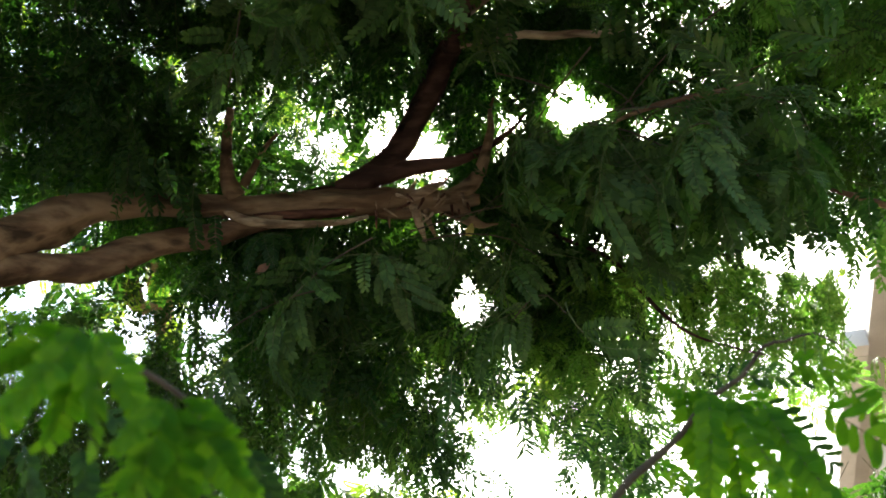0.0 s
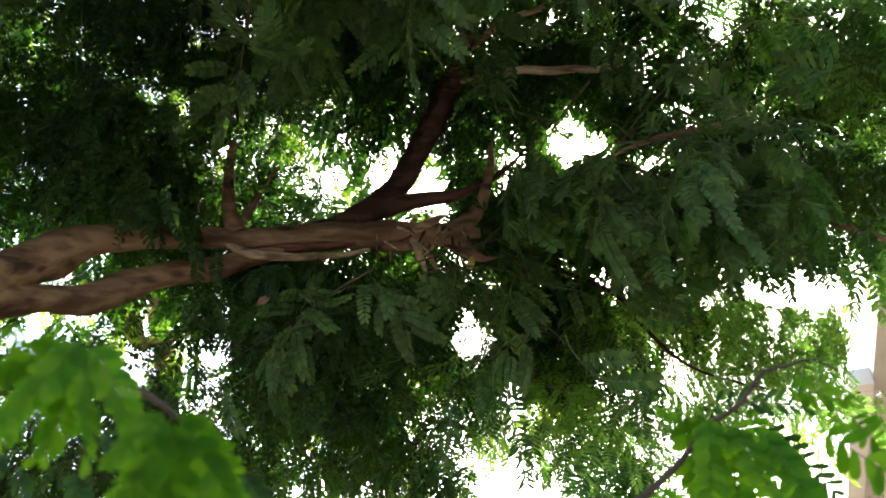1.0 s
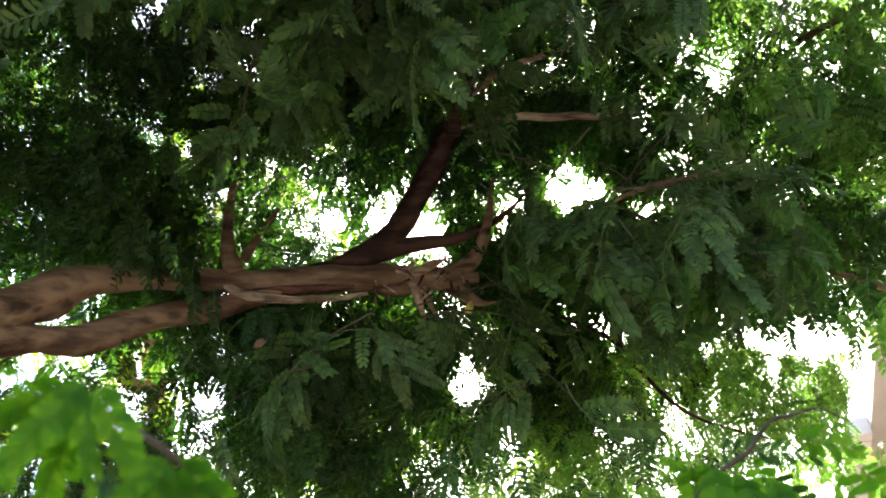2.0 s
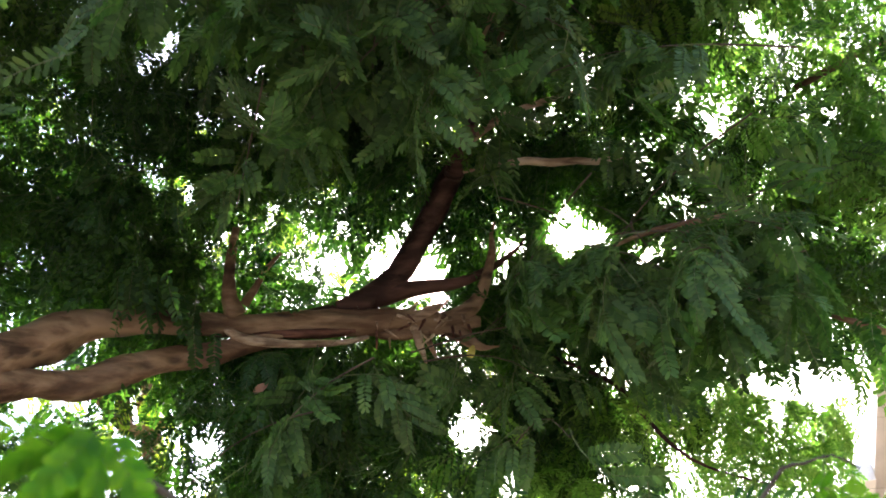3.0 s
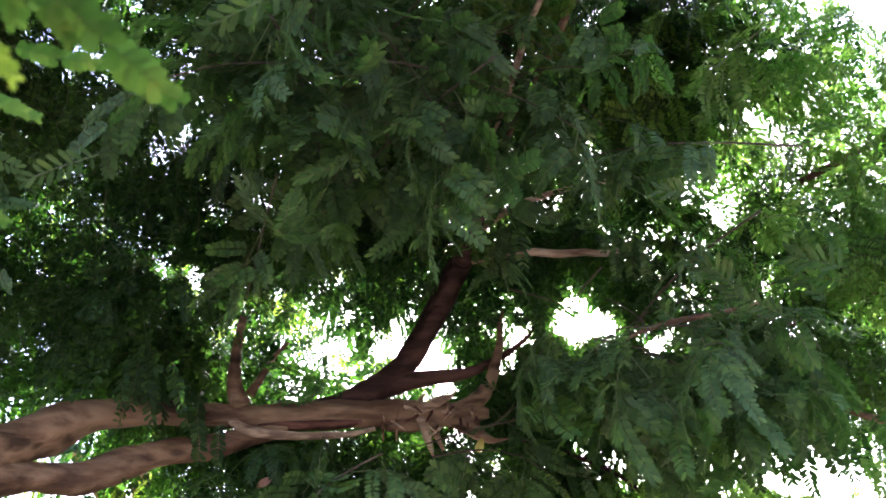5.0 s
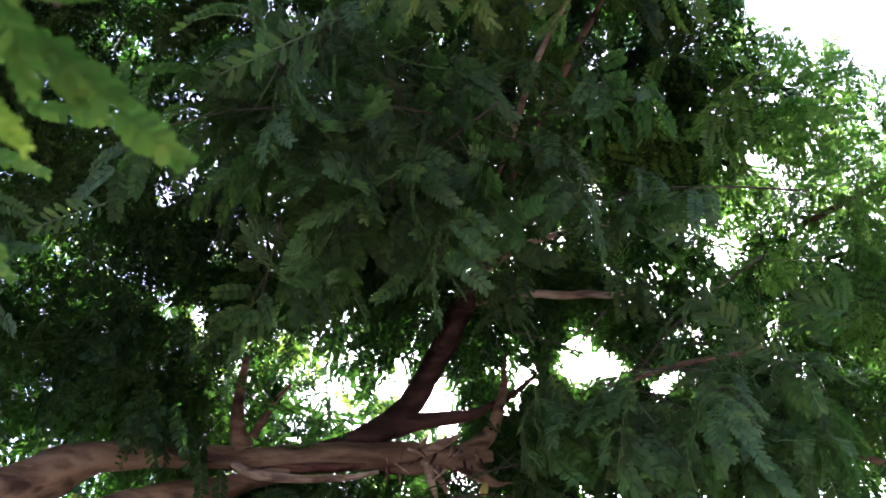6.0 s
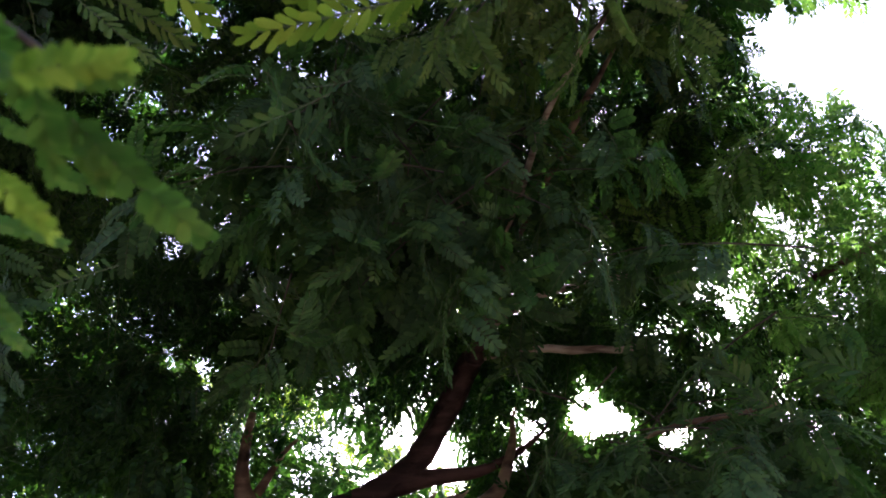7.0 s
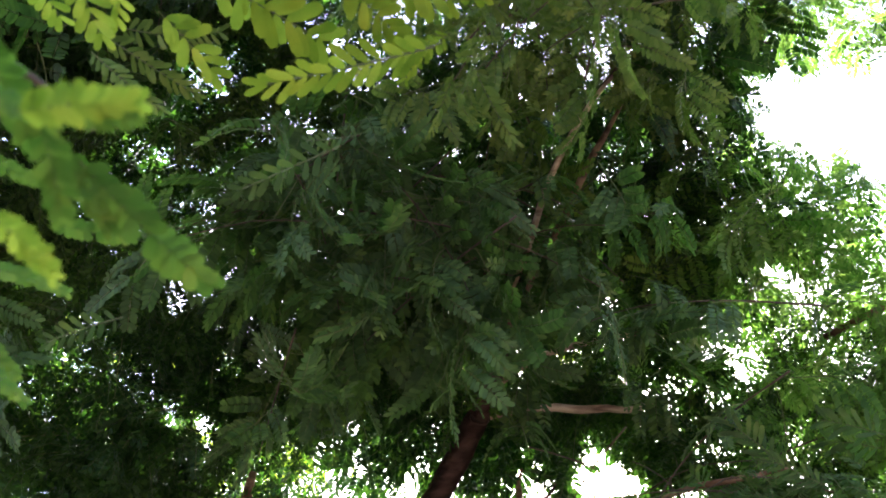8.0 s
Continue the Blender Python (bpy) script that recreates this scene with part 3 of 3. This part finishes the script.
OLIVE_MESH = [leaf_mesh("leaf", FINE, [(k, np.eye(4), None)], (LEAF_OLIVE, STALK)) for k in range(len(FINE))]


LIT_MESH = [leaf_mesh("leaf", FINE, [(k, np.eye(4), None)], (LEAF_LIT, STALK)) for k in range(len(FINE))]


def single_leaf(k, m, meshes, twig=tree):
    ob = new("leaf", meshes[k])
    ob.matrix_world = Matrix(m.tolist())
    return hang(ob, twig)


def edge(u, v):
    """Share of leaves kept by view angle, thinner where the view shows the crown's edge."""
    if u > 16 and v > 18:
        return max(0.1, 0.6 - (u - 16) * 0.06)
    if u > 13 and v < 1.8:
        return 0.04
    if u > 1.5 and v < -7.5:
        return 0.12
    return 0.85 if u > -24 or v > 6 else 0.65


def far_edge(u, v):
    return max(0.12, 0.5 - (u - 13) * 0.05) if u > 13 and v > 17 else edge(u, v)


def outer(*args, meshes=FINE_MESH, **more):
    for line, poses in sprays(*args, **more):
        poses = [p for p in poses if p[2].all()]
        twig = tree
        if len(poses) > 2 and not hides_limb(line, 0.005).any():
            twig = hang(part("twig", twig_tube(line, 0.0026), TWIG), tree)
        for k, m, _ in poses:
            single_leaf(k, m, meshes, twig)


outer(26, (-34, 20), (-18, 30), (1.85, 2.35), FINE, 5, 1.0, 1.0, True, edge, meshes=LIT_MESH)
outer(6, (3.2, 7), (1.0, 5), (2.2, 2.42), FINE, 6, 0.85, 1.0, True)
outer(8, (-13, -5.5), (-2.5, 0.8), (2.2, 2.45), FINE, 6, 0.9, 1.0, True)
outer(18, (7, 21), (2.4, 7), (1.9, 2.3), FINE, 6, 1.0, 1.0, True, meshes=LIT_MESH)
outer(9, (-2, 7), (17, 27), (1.9, 2.25), FINE, 5, 0.95, 1.0, True, meshes=LIT_MESH)
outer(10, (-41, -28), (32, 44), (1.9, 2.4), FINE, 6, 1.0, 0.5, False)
outer(16, (-16, 2), (17, 30), (1.7, 2.2), FINE, 6, 1.0, 1.0, True, meshes=LIT_MESH)
outer(24, (-4, 13), (33, 49), (1.9, 2.5), FINE, 5, 0.9, 1.0, False, meshes=OLIVE_MESH)
outer(15, (-3, 12), (36, 47), (1.25, 1.7), FINE, 5, 0.62, 1.0, True, meshes=OLIVE_MESH)
outer(16, (12, 23), (32, 48), (1.9, 2.6), FINE, 6, 0.9, 1.0, False)

# The body of the crown round and behind the limbs, its dense masses fitted by view angle: u, v, half width, half
# height, sprays.
MASSES = [
    (-8.8, -4.8, 6.5, 6.0, 34), (7.6, -4.6, 4.2, 3.2, 22), (12.5, 4.6, 9.0, 2.8, 34), (-20, 10, 9.0, 7.0, 34), (-9, -0.4, 9, 2.4, 20), (-22, 5.6, 5, 2.4, 14), (-7, 15, 8.0, 4.5, 24),
    (-6, 26, 13.0, 9.0, 60), (21, 12.5, 9.0, 5.0, 19), (6.5, 24, 6, 8, 22), (-24, 22, 9, 9, 26), (-8, -12, 7, 4, 16), (-25, -13, 7, 5, 16), (-36, 36, 9, 7, 50), (15.5, 24, 4, 8, 20), (26.5, 4.8, 3.5, 1.8, 9), (-15.5, 17.5, 4, 4, 10), (-35, 13, 9, 9, 30), (-38, 26, 9, 8, 36), (-22, 42, 9, 6, 26), (5.5, 12.4, 4.5, 2.4, 18), (6.5, 6.0, 3.5, 1.6, 10),
]
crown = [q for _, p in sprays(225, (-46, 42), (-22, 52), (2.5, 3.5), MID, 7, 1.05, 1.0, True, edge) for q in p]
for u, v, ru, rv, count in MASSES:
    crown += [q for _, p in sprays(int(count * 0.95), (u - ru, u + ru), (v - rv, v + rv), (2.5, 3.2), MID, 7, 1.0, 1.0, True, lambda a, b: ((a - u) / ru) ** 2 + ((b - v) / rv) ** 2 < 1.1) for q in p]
tagged(hang(new("crown", leaf_mesh("crown", MID, crown, (LEAF_SHADED, STALK))), tree), kind="stuff")

# Sprays at the crown's rim, their sunlit look helped by a brighter colour.
bright_sprays = [q for _, p in sprays(30, (10, 27), (-8.5, -1.5), (2.5, 3.3), LACE, 6, 0.75, 0.0, True) for q in p]
bright_sprays += [q for _, p in sprays(16, (1.5, 13), (-12, -6), (2.4, 3.0), LACE, 5, 0.75, 0.3, True) for q in p]
bright_sprays += [q for _, p in sprays(56, (16, 38), (11, 31), (2.3, 3.3), LACE, 6, 0.9, 0.6, True) for q in p]
bright_sprays += [q for _, p in sprays(16, (21.5, 31), (36.5, 42), (2.3, 2.8), LACE, 5, 0.7, 0.3, True) for q in p]
tagged(hang(new("crown", leaf_mesh("crown", LACE, bright_sprays, (LEAF_BRIGHT, STALK))), tree), kind="stuff")

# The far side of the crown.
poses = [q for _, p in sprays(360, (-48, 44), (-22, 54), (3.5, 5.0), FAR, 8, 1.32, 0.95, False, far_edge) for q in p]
tagged(hang(new("crown", leaf_mesh("crown", FAR, poses, (LEAF_SHADED, STALK))), tree), kind="stuff")
# Leaves overhead, out of view, added to shade the crown below.
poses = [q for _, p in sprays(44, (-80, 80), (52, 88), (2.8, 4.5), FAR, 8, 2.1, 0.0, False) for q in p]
tagged(hang(new("crown", leaf_mesh("crown", FAR, poses, (LEAF_SHADED, STALK))), tree), kind="stuff")

# A neighbouring tree behind, its thin crown lit through, the sun also put into its colour.
base = spot(-18.5, -18, 7.5)
neighbour = thing("tree", (base.x, base.y, 0), "light green sunlit tree standing behind", "tree")
hang(part("trunk", tube([(Vector((base.x, base.y, -0.1)), 0.16), (Vector((base.x, base.y, 1.2)), 0.13), (spot(-18.7, -9, 7.6), 0.1), (spot(-20, 2, 7.6), 0.07), (spot(-18.5, 14, 7.5), 0.03)], 12, 0.08, 0.1, 8.0), BARK), neighbour)
for u, v in ((-32, 8), (-11, -4), (-24, 12)):
    hang(part("limb", tube([(spot(-20.6, -4, 7.6), 0.06), (spot((u - 20.6) / 2, v / 2 - 1, 7.4), 0.045), (spot(u, v, 7.2), 0.015)], 8, 0.08, 0.1, u), BARK), neighbour)
poses = [q for _, p in sprays(150, (-40, 34), (-21, 18), (6.3, 8.6), FAR, 8, 1.4, 0.35, False, lambda a, b: 1.0 if a < 2 else 0.3 if b > -3 else 0.1) for q in p]
tagged(hang(new("crown", leaf_mesh("crown", FAR, poses, (LEAF_LIME, STALK))), neighbour), kind="stuff")


# ---- single leaves close by, on two low twigs ----
def near_twig(points, r):
    return hang(part("twig", tube([(spot(*p), r * (1 - 0.085 * i)) for i, p in enumerate(points)], 6, 0.03, 0.1), TWIG), tree)


RIGHT_TWIG = near_twig([(5, -40, 1.3), (8.0, -24, 1.1), (11.7, -17.1, 0.97), (14.3, -14.4, 0.97), (16.4, -12.4, 0.96), (18.0, -10.1, 0.96), (20.2, -8.5, 0.96), (21.6, -6.4, 0.96), (22.9, -6.0, 0.96), (24.6, -5.4, 0.97), (26.1, -6.1, 0.97)], 0.0058)
LOW_TWIG = near_twig([(-48, -28, 0.85), (-38, -16, 0.74), (-30, -8, 0.68), (-25, -6.4, 0.66), (-21, -7.6, 0.66), (-17, -10.5, 0.68)], 0.004)
HIGH_TWIG = near_twig([(-52, 40, 1.3), (-44, 41.5, 1.22), (-36, 43, 1.18), (-28, 45, 1.17), (-18, 46.5, 1.17), (-8, 47, 1.18), (0, 47.5, 1.2)], 0.004)
SIDE_TWIG = near_twig([(-60, 32, 0.9), (-50, 34, 0.78), (-42, 34.5, 0.7), (-37, 33.5, 0.7), (-33, 32, 0.72)], 0.0036)

def pinna_template(pairs, size, width, sweep=58, tuck=0.0):
    """One feather of a leaf, one long along +y: a thin stalk with pairs of leaflets."""
    co, sizes, mats = [], [], []

    def put(pts, mat):
        co.extend(pts)
        sizes.append(len(pts)); mats.append(mat)

    bend, sway = rng.uniform(0.05, 0.22), rng.normal(0, 0.09)

    def axis(y):
        return np.array((sway * y * y, y, -bend * y * y))

    for q in range(6):
        s, e = axis(q / 6), axis((q + 1) / 6)
        for k in range(3):
            o0, o1 = [np.array((math.cos(2.1 * j), 0, math.sin(2.1 * j))) * 0.008 for j in (k, k + 1)]
            put([s + o0, e + o0, e + o1, s + o1], 1)
    for i in range(pairs):
        f = (i + 0.7) / pairs
        k = (0.72 + 0.4 * math.sin(math.pi * (0.15 + 0.75 * f))) * rng.uniform(0.9, 1.08)
        for flank in (-1, 1):
            fold, ang = rng.normal(0.15, 0.3), radians(rng.normal(sweep - 24 * f ** 3, 7))
            if rng.random() < 0.06:
                continue
            ex = np.array((flank * math.sin(ang) * math.cos(fold), math.cos(ang), math.sin(ang) * math.sin(fold)))
            ey = np.array((-math.cos(ang), flank * math.sin(ang), 0))
            put([axis(f) + (p[0] - tuck * size) * ex + p[1] * ey + np.array((0, 0, p[2])) for p in leaflet(size * k, width * k * rng.uniform(0.9, 1.1), 3)], 0)
    n = np.zeros(len(sizes), int)
    return np.array(co), np.array(sizes), np.array(mats), n, np.repeat(n, sizes)


# Kinds of feathers: broad and closed, open, laced, short.
BROAD = [pinna_template(13, 0.24, 0.098, 54, 0.1) for _ in range(4)]
OPEN = [pinna_template(8, 0.19, 0.06, 56) for _ in range(4)]
FINE_LACE = [pinna_template(15, 0.16, 0.038, 66) for _ in range(3)]
SHORT = [pinna_template(6, 0.36, 0.13, 46) for _ in range(4)]
CLOSED = [pinna_template(9, 0.34, 0.07, 46) for _ in range(3)]
LONG = [pinna_template(13, 0.2, 0.094, 53, 0.12) for _ in range(4)]
SLIM = [pinna_template(14, 0.17, 0.05, 48) for _ in range(3)]
SLAB = [pinna_template(14, 0.155, 0.085, 54, 0.1) for _ in range(3)]
RIM = [pinna_template(13, 0.19, 0.07, 60) for _ in range(3)]
LIMP = [pinna_template(10, 0.3, 0.1, 62, 0.03) for _ in range(3)]
WIDE = [pinna_template(7, 0.3, 0.11, 56, 0.05) for _ in range(3)]


def feathers(kind, mat, d, rows, roll=0.35, twig=tree):
    """Single feathers fitted to the camera's view and turned to face it: u, v at the base and at the tip."""
    meshes = [leaf_mesh("leaf", kind, [(k, np.eye(4), None)], (mat, STALK)) for k in range(len(kind))]
    for i, (u, v, u1, v1) in enumerate(rows):
        far = d + rng.normal(0, 0.02) * d
        at, tip = spot(u, v, far), spot(u1, v1, far + rng.normal(0, 0.03) * d)
        y = (tip - at).normalized()
        x = y.cross(VIEWPOINT.translation - at).normalized()
        x = Matrix.Rotation(rng.normal(0, roll), 3, y) @ x
        ob = new("leaf", meshes[i % len(meshes)])
        ob.matrix_world = Matrix.LocRotScale(at, Matrix((x, y, x.cross(y))).transposed().to_quaternion(), ((tip - at).length,) * 3)
        hang(ob, twig)


# The low twig that hangs in from the open side.
feathers(LONG, LEAF_SUNLIT, 0.95, [(16.7, -9.4, 17.1, -15.3), (18.2, -9.4, 18.7, -16.2), (19.4, -9.7, 20.5, -16.4), (20.9, -9.2, 22.8, -15.9), (21.6, -10.1, 24.9, -15.9), (16.6, -9.8, 14.7, -9.5), (20.5, -9.2, 22.1, -8.5), (17.5, -9.2, 18.0, -13.4), (19.9, -10.0, 21.5, -14.0), (22.3, -10.5, 25.6, -15.2)], twig=RIGHT_TWIG)
feathers(OPEN, LEAF_SHADED, 0.99, [(21.4, -9.6, 26.2, -13.9), (18.2, -8.6, 23.9, -7.7), (16.7, -10.6, 14.3, -10.6), (16.4, -11.9, 14.1, -12.4)], twig=RIGHT_TWIG)
feathers(OPEN, LEAF_SUNLIT, 0.97, [(24.1, -5.4, 23.9, -10.9), (25.3, -5.4, 26.3, -9.4), (24.6, -5.3, 25.3, -7.5)], 0.9, twig=RIGHT_TWIG)
feathers(WIDE, LEAF_SUNLIT, 0.93, [(24.9, -9.8, 30.0, -12.7), (26.6, -8.8, 29.1, -10.5), (14.7, -14.2, 17.1, -16.0), (22.9, -7.3, 26.6, -7.8)], twig=RIGHT_TWIG)
feathers(FINE_LACE, LEAF_SHADED, 1.15, [(14.3, -7.7, 13.5, -10.2), (13.2, -8.3, 11.9, -9.7), (14.7, -15.8, 11.9, -16.9), (10.9, -13.8, 13.6, -12.6)])
feathers(FINE_LACE, LEAF_SHADED, 1.5, [(4.2, -7.9, 3.4, -12.0), (4.6, -7.9, 6.3, -14.0), (3.8, -8.3, 2.6, -10.9), (6.2, -9.5, 6.5, -13.6), (10.3, -9.9, 8.6, -11.9), (10.9, -11.2, 8.9, -15.4), (9.9, -13.9, 8.0, -16.4), (12.8, -7.8, 11.5, -10.5), (13.6, -7.3, 14.0, -11.1), (0.6, -8.7, 0.6, -13.3), (2.4, -14.8, 4.8, -16.6), (1.8, -14.5, 3.5, -17.2), (7.0, -9.8, 8.0, -12.8), (8.6, -11.7, 8.2, -15.1), (1.0, -11.8, 2.0, -14.8), (11.5, -11.6, 11.7, -14.6)], 0.6)
# The low twig close to the eye, its broad leaflets out of focus.
feathers(BROAD, LEAF_SUNLIT, 0.55, [(-23.9, -5.1, -27.9, -10.1), (-23.9, -5.3, -24.9, -12.3), (-24.2, -5.2, -22.4, -12.2), (-24.9, -4.9, -29.6, -7.7), (-23.2, -5.3, -19.9, -11.1), (-18.7, -9.9, -20.8, -17.2), (-18.3, -10.3, -17.6, -18.2), (-17.6, -10.3, -14.1, -17.1), (-19.0, -9.9, -21.7, -12.9), (-18.0, -9.9, -13.7, -13.5)], 0.5, twig=LOW_TWIG)
feathers(WIDE, LEAF_SUNLIT, 0.6, [(-26.8, -4.4, -29.9, -5.0), (-26.8, -8.6, -29.3, -11.8), (-20.1, -12.7, -22.5, -16.0), (-16.5, -14.4, -15.0, -18.1), (-26.8, -5.8, -26.8, -9.3)], 0.7, twig=LOW_TWIG)
feathers(BROAD, LEAF_SHADED, 0.8, [(-28.1, -11.3, -30.5, -14.6), (-27.5, -12.0, -26.5, -16.5), (-24.2, -12.7, -23.2, -16.9), (-22.5, -10.4, -20.1, -13.8), (-13.5, -13.5, -11.2, -17.6), (-14.3, -14.6, -13.5, -18.2)], 0.6, twig=LOW_TWIG)
# The lime-coloured twigs overhead.
feathers(SHORT, LEAF_LIME, 1.15, [(-29.0, 38.9, -23.8, 36.8), (-37.8, 38.4, -35.0, 36.3), (-35.5, 39.6, -33.0, 36.6), (-32.9, 40.5, -30.8, 38.0), (-23.1, 41.7, -20.7, 39.8)], 0.25, twig=HIGH_TWIG)
feathers(LIMP, LEAF_LIME, 1.15, [(-25.9, 41.8, -15.9, 39.9), (-16.2, 44.2, -9.5, 41.2), (-13.5, 44.5, -5.3, 43.3), (-21.9, 44.1, -13.4, 43.8), (-10.7, 45.8, -2.3, 45.0)], 0.25, twig=HIGH_TWIG)
feathers(SLIM, LEAF_LIME, 1.15, [(-6.6, 40.5, -19.7, 36.2), (-5.9, 40.8, -13.8, 38.4), (-5.0, 41.4, -9.5, 38.5), (-6.4, 41.3, -7.9, 39.0)], 0.25, twig=HIGH_TWIG)
feathers(SLIM, LEAF_OLIVE, 1.3, [(-31.9, 36.3, -24.7, 34.3), (-32.3, 35.1, -27.3, 32.9), (-30.9, 37.0, -23.7, 37.2), (-4.2, 38.6, -5.3, 34.4), (-2.3, 39.0, 0.3, 34.2)], 0.4, twig=HIGH_TWIG)
feathers(BROAD, LEAF_LIME, 0.58, [(-39.5, 32.4, -32.5, 35.4), (-38.7, 26.4, -34.0, 24.7)], 0.35, twig=SIDE_TWIG)
feathers(BROAD, LEAF_PALE, 0.58, [(-42.7, 35.4, -37.3, 31.1), (-37.7, 32.1, -34.0, 27.4), (-42.3, 32.7, -37.2, 32.8), (-37.3, 33.1, -32.2, 33.3)], 0.35, twig=SIDE_TWIG)
feathers(SLAB, LEAF_PALE, 0.67, [(-33.8, 30.2, -24.1, 23.5), (-36.2, 31.0, -30.6, 26.9), (-40.2, 29.0, -35.6, 28.1), (-34.6, 30.5, -29.4, 26.5)], 0.35, twig=SIDE_TWIG)
feathers(SLAB, LEAF_PALE, 0.9, [(-33.0, 25.3, -27.5, 24.9), (-36.3, 21.9, -31.0, 22.0), (-36.0, 18.9, -32.8, 16.2), (-35.2, 17.1, -32.2, 15.0)], 0.5, twig=SIDE_TWIG)
feathers(OPEN, LEAF_LIT, 1.3, [(-12.9, 33.0, -20.0, 29.0), (-11.2, 33.9, -15.3, 32.4), (-26.1, 19.6, -30.6, 17.4)])
# Dark feathers that hang across the limbs.
feathers(RIM, LEAF_SHADED, 2.34, [(-20.4, 6.4, -20.6, 2.6), (-19.6, 6.0, -19.8, 2.2), (-21.2, 6.7, -21.4, 3.3), (-17.9, 5.0, -17.2, 1.6), (-17.1, 4.6, -17.3, 0.8), (-17.2, 2.7, -16.8, -0.2), (-15.7, 2.4, -15.8, -0.3), (-18.3, 5.0, -18.0, 2.3), (-22.1, 6.3, -22.2, 3.7), (-19.1, 6.4, -18.7, 3.4)], 0.6)
feathers(RIM, LEAF_LIT, 2.2, [(11.8, 16.2, 11.4, 13.1), (12.8, 16.3, 12.4, 12.8), (13.5, 15.9, 13.7, 13.0), (11.3, 16.6, 10.5, 15.1), (3.9, 16.8, 3.6, 13.0), (3.2, 16.6, 2.5, 13.2), (4.5, 17.1, 4.7, 14.2)], 0.5)
# Feathers hanging from the crown's lower rim against the sky.
feathers(RIM, LEAF_SHADED, 2.1, [(15.6, 2.2, 15.9, -0.8), (16.8, 2.3, 17.5, -0.3), (18.0, 2.1, 17.8, -1.1), (19.3, 1.9, 19.8, -1.4), (20.5, 2.3, 21.4, -0.5), (21.6, 2.5, 22.0, -0.8), (22.8, 2.2, 22.9, -1.1), (23.9, 2.6, 24.6, -0.3), (25.1, 2.6, 25.6, 0.0), (26.2, 2.9, 26.0, -0.0), (14.7, 2.0, 14.3, -1.1), (26.9, 3.6, 28.7, 0.7), (27.8, 3.9, 27.5, 1.1)], 0.5)
feathers(RIM, LEAF_BRIGHT, 2.1, [(27.2, 1.6, 27.0, -2.1), (28.1, 1.4, 28.1, -2.4), (28.5, 2.1, 29.7, -1.4), (26.6, 1.5, 26.2, -0.7)], 0.4)
# Leaves with folded pairs beside the pale branch.
feathers(CLOSED, LEAF_LIT, 1.75, [(19.5, 11.7, 17.1, 14.8), (19.9, 11.4, 18.4, 11.6), (22.2, 10.1, 19.5, 11.7), (25.9, 12.1, 22.6, 13.3), (26.1, 13.0, 22.5, 14.4), (24.8, 10.9, 23.7, 12.1), (17.0, 18.6, 14.3, 19.5), (15.0, 10.1, 13.9, 11.3)], 0.2)


# Two single withered leaflets caught among the green ones.
YELLOW = rough_material("yellow_leaf", [(0.2, (0.3, 0.24, 0.04)), (0.8, (0.5, 0.42, 0.1))], 60, 0.2, 0.001, 0.6)
RUST = rough_material("withered_leaf", [(0.2, (0.22, 0.1, 0.06)), (0.8, (0.4, 0.22, 0.15))], 60, 0.2, 0.001, 0.7)
for mat, u, v, turn in ((YELLOW, 1.8, 0.7, -80), (RUST, -13.0, -1.7, -40)):
    bm = bmesh.new()
    rows = [[bm.verts.new((0.046 * x, y * 0.0125 * math.sin(math.pi * (0.08 + 0.84 * x)), 0.004 * y * y - 0.012 * x * x)) for y in (-1, 0, 1)] for x in (0, 0.25, 0.5, 0.75, 1)]
    for r, q in zip(rows, rows[1:]):
        for k in range(2):
            bm.faces.new((r[k], q[k], q[k + 1], r[k + 1]))
    withered = part("leaf", bm, mat, None, "single withered leaf")
    withered.matrix_world = VIEWPOINT @ Matrix.Translation(way(u, v) * 2.3) @ pose(0, 0, 0, 70, turn, 0)
    hang(withered, tree)
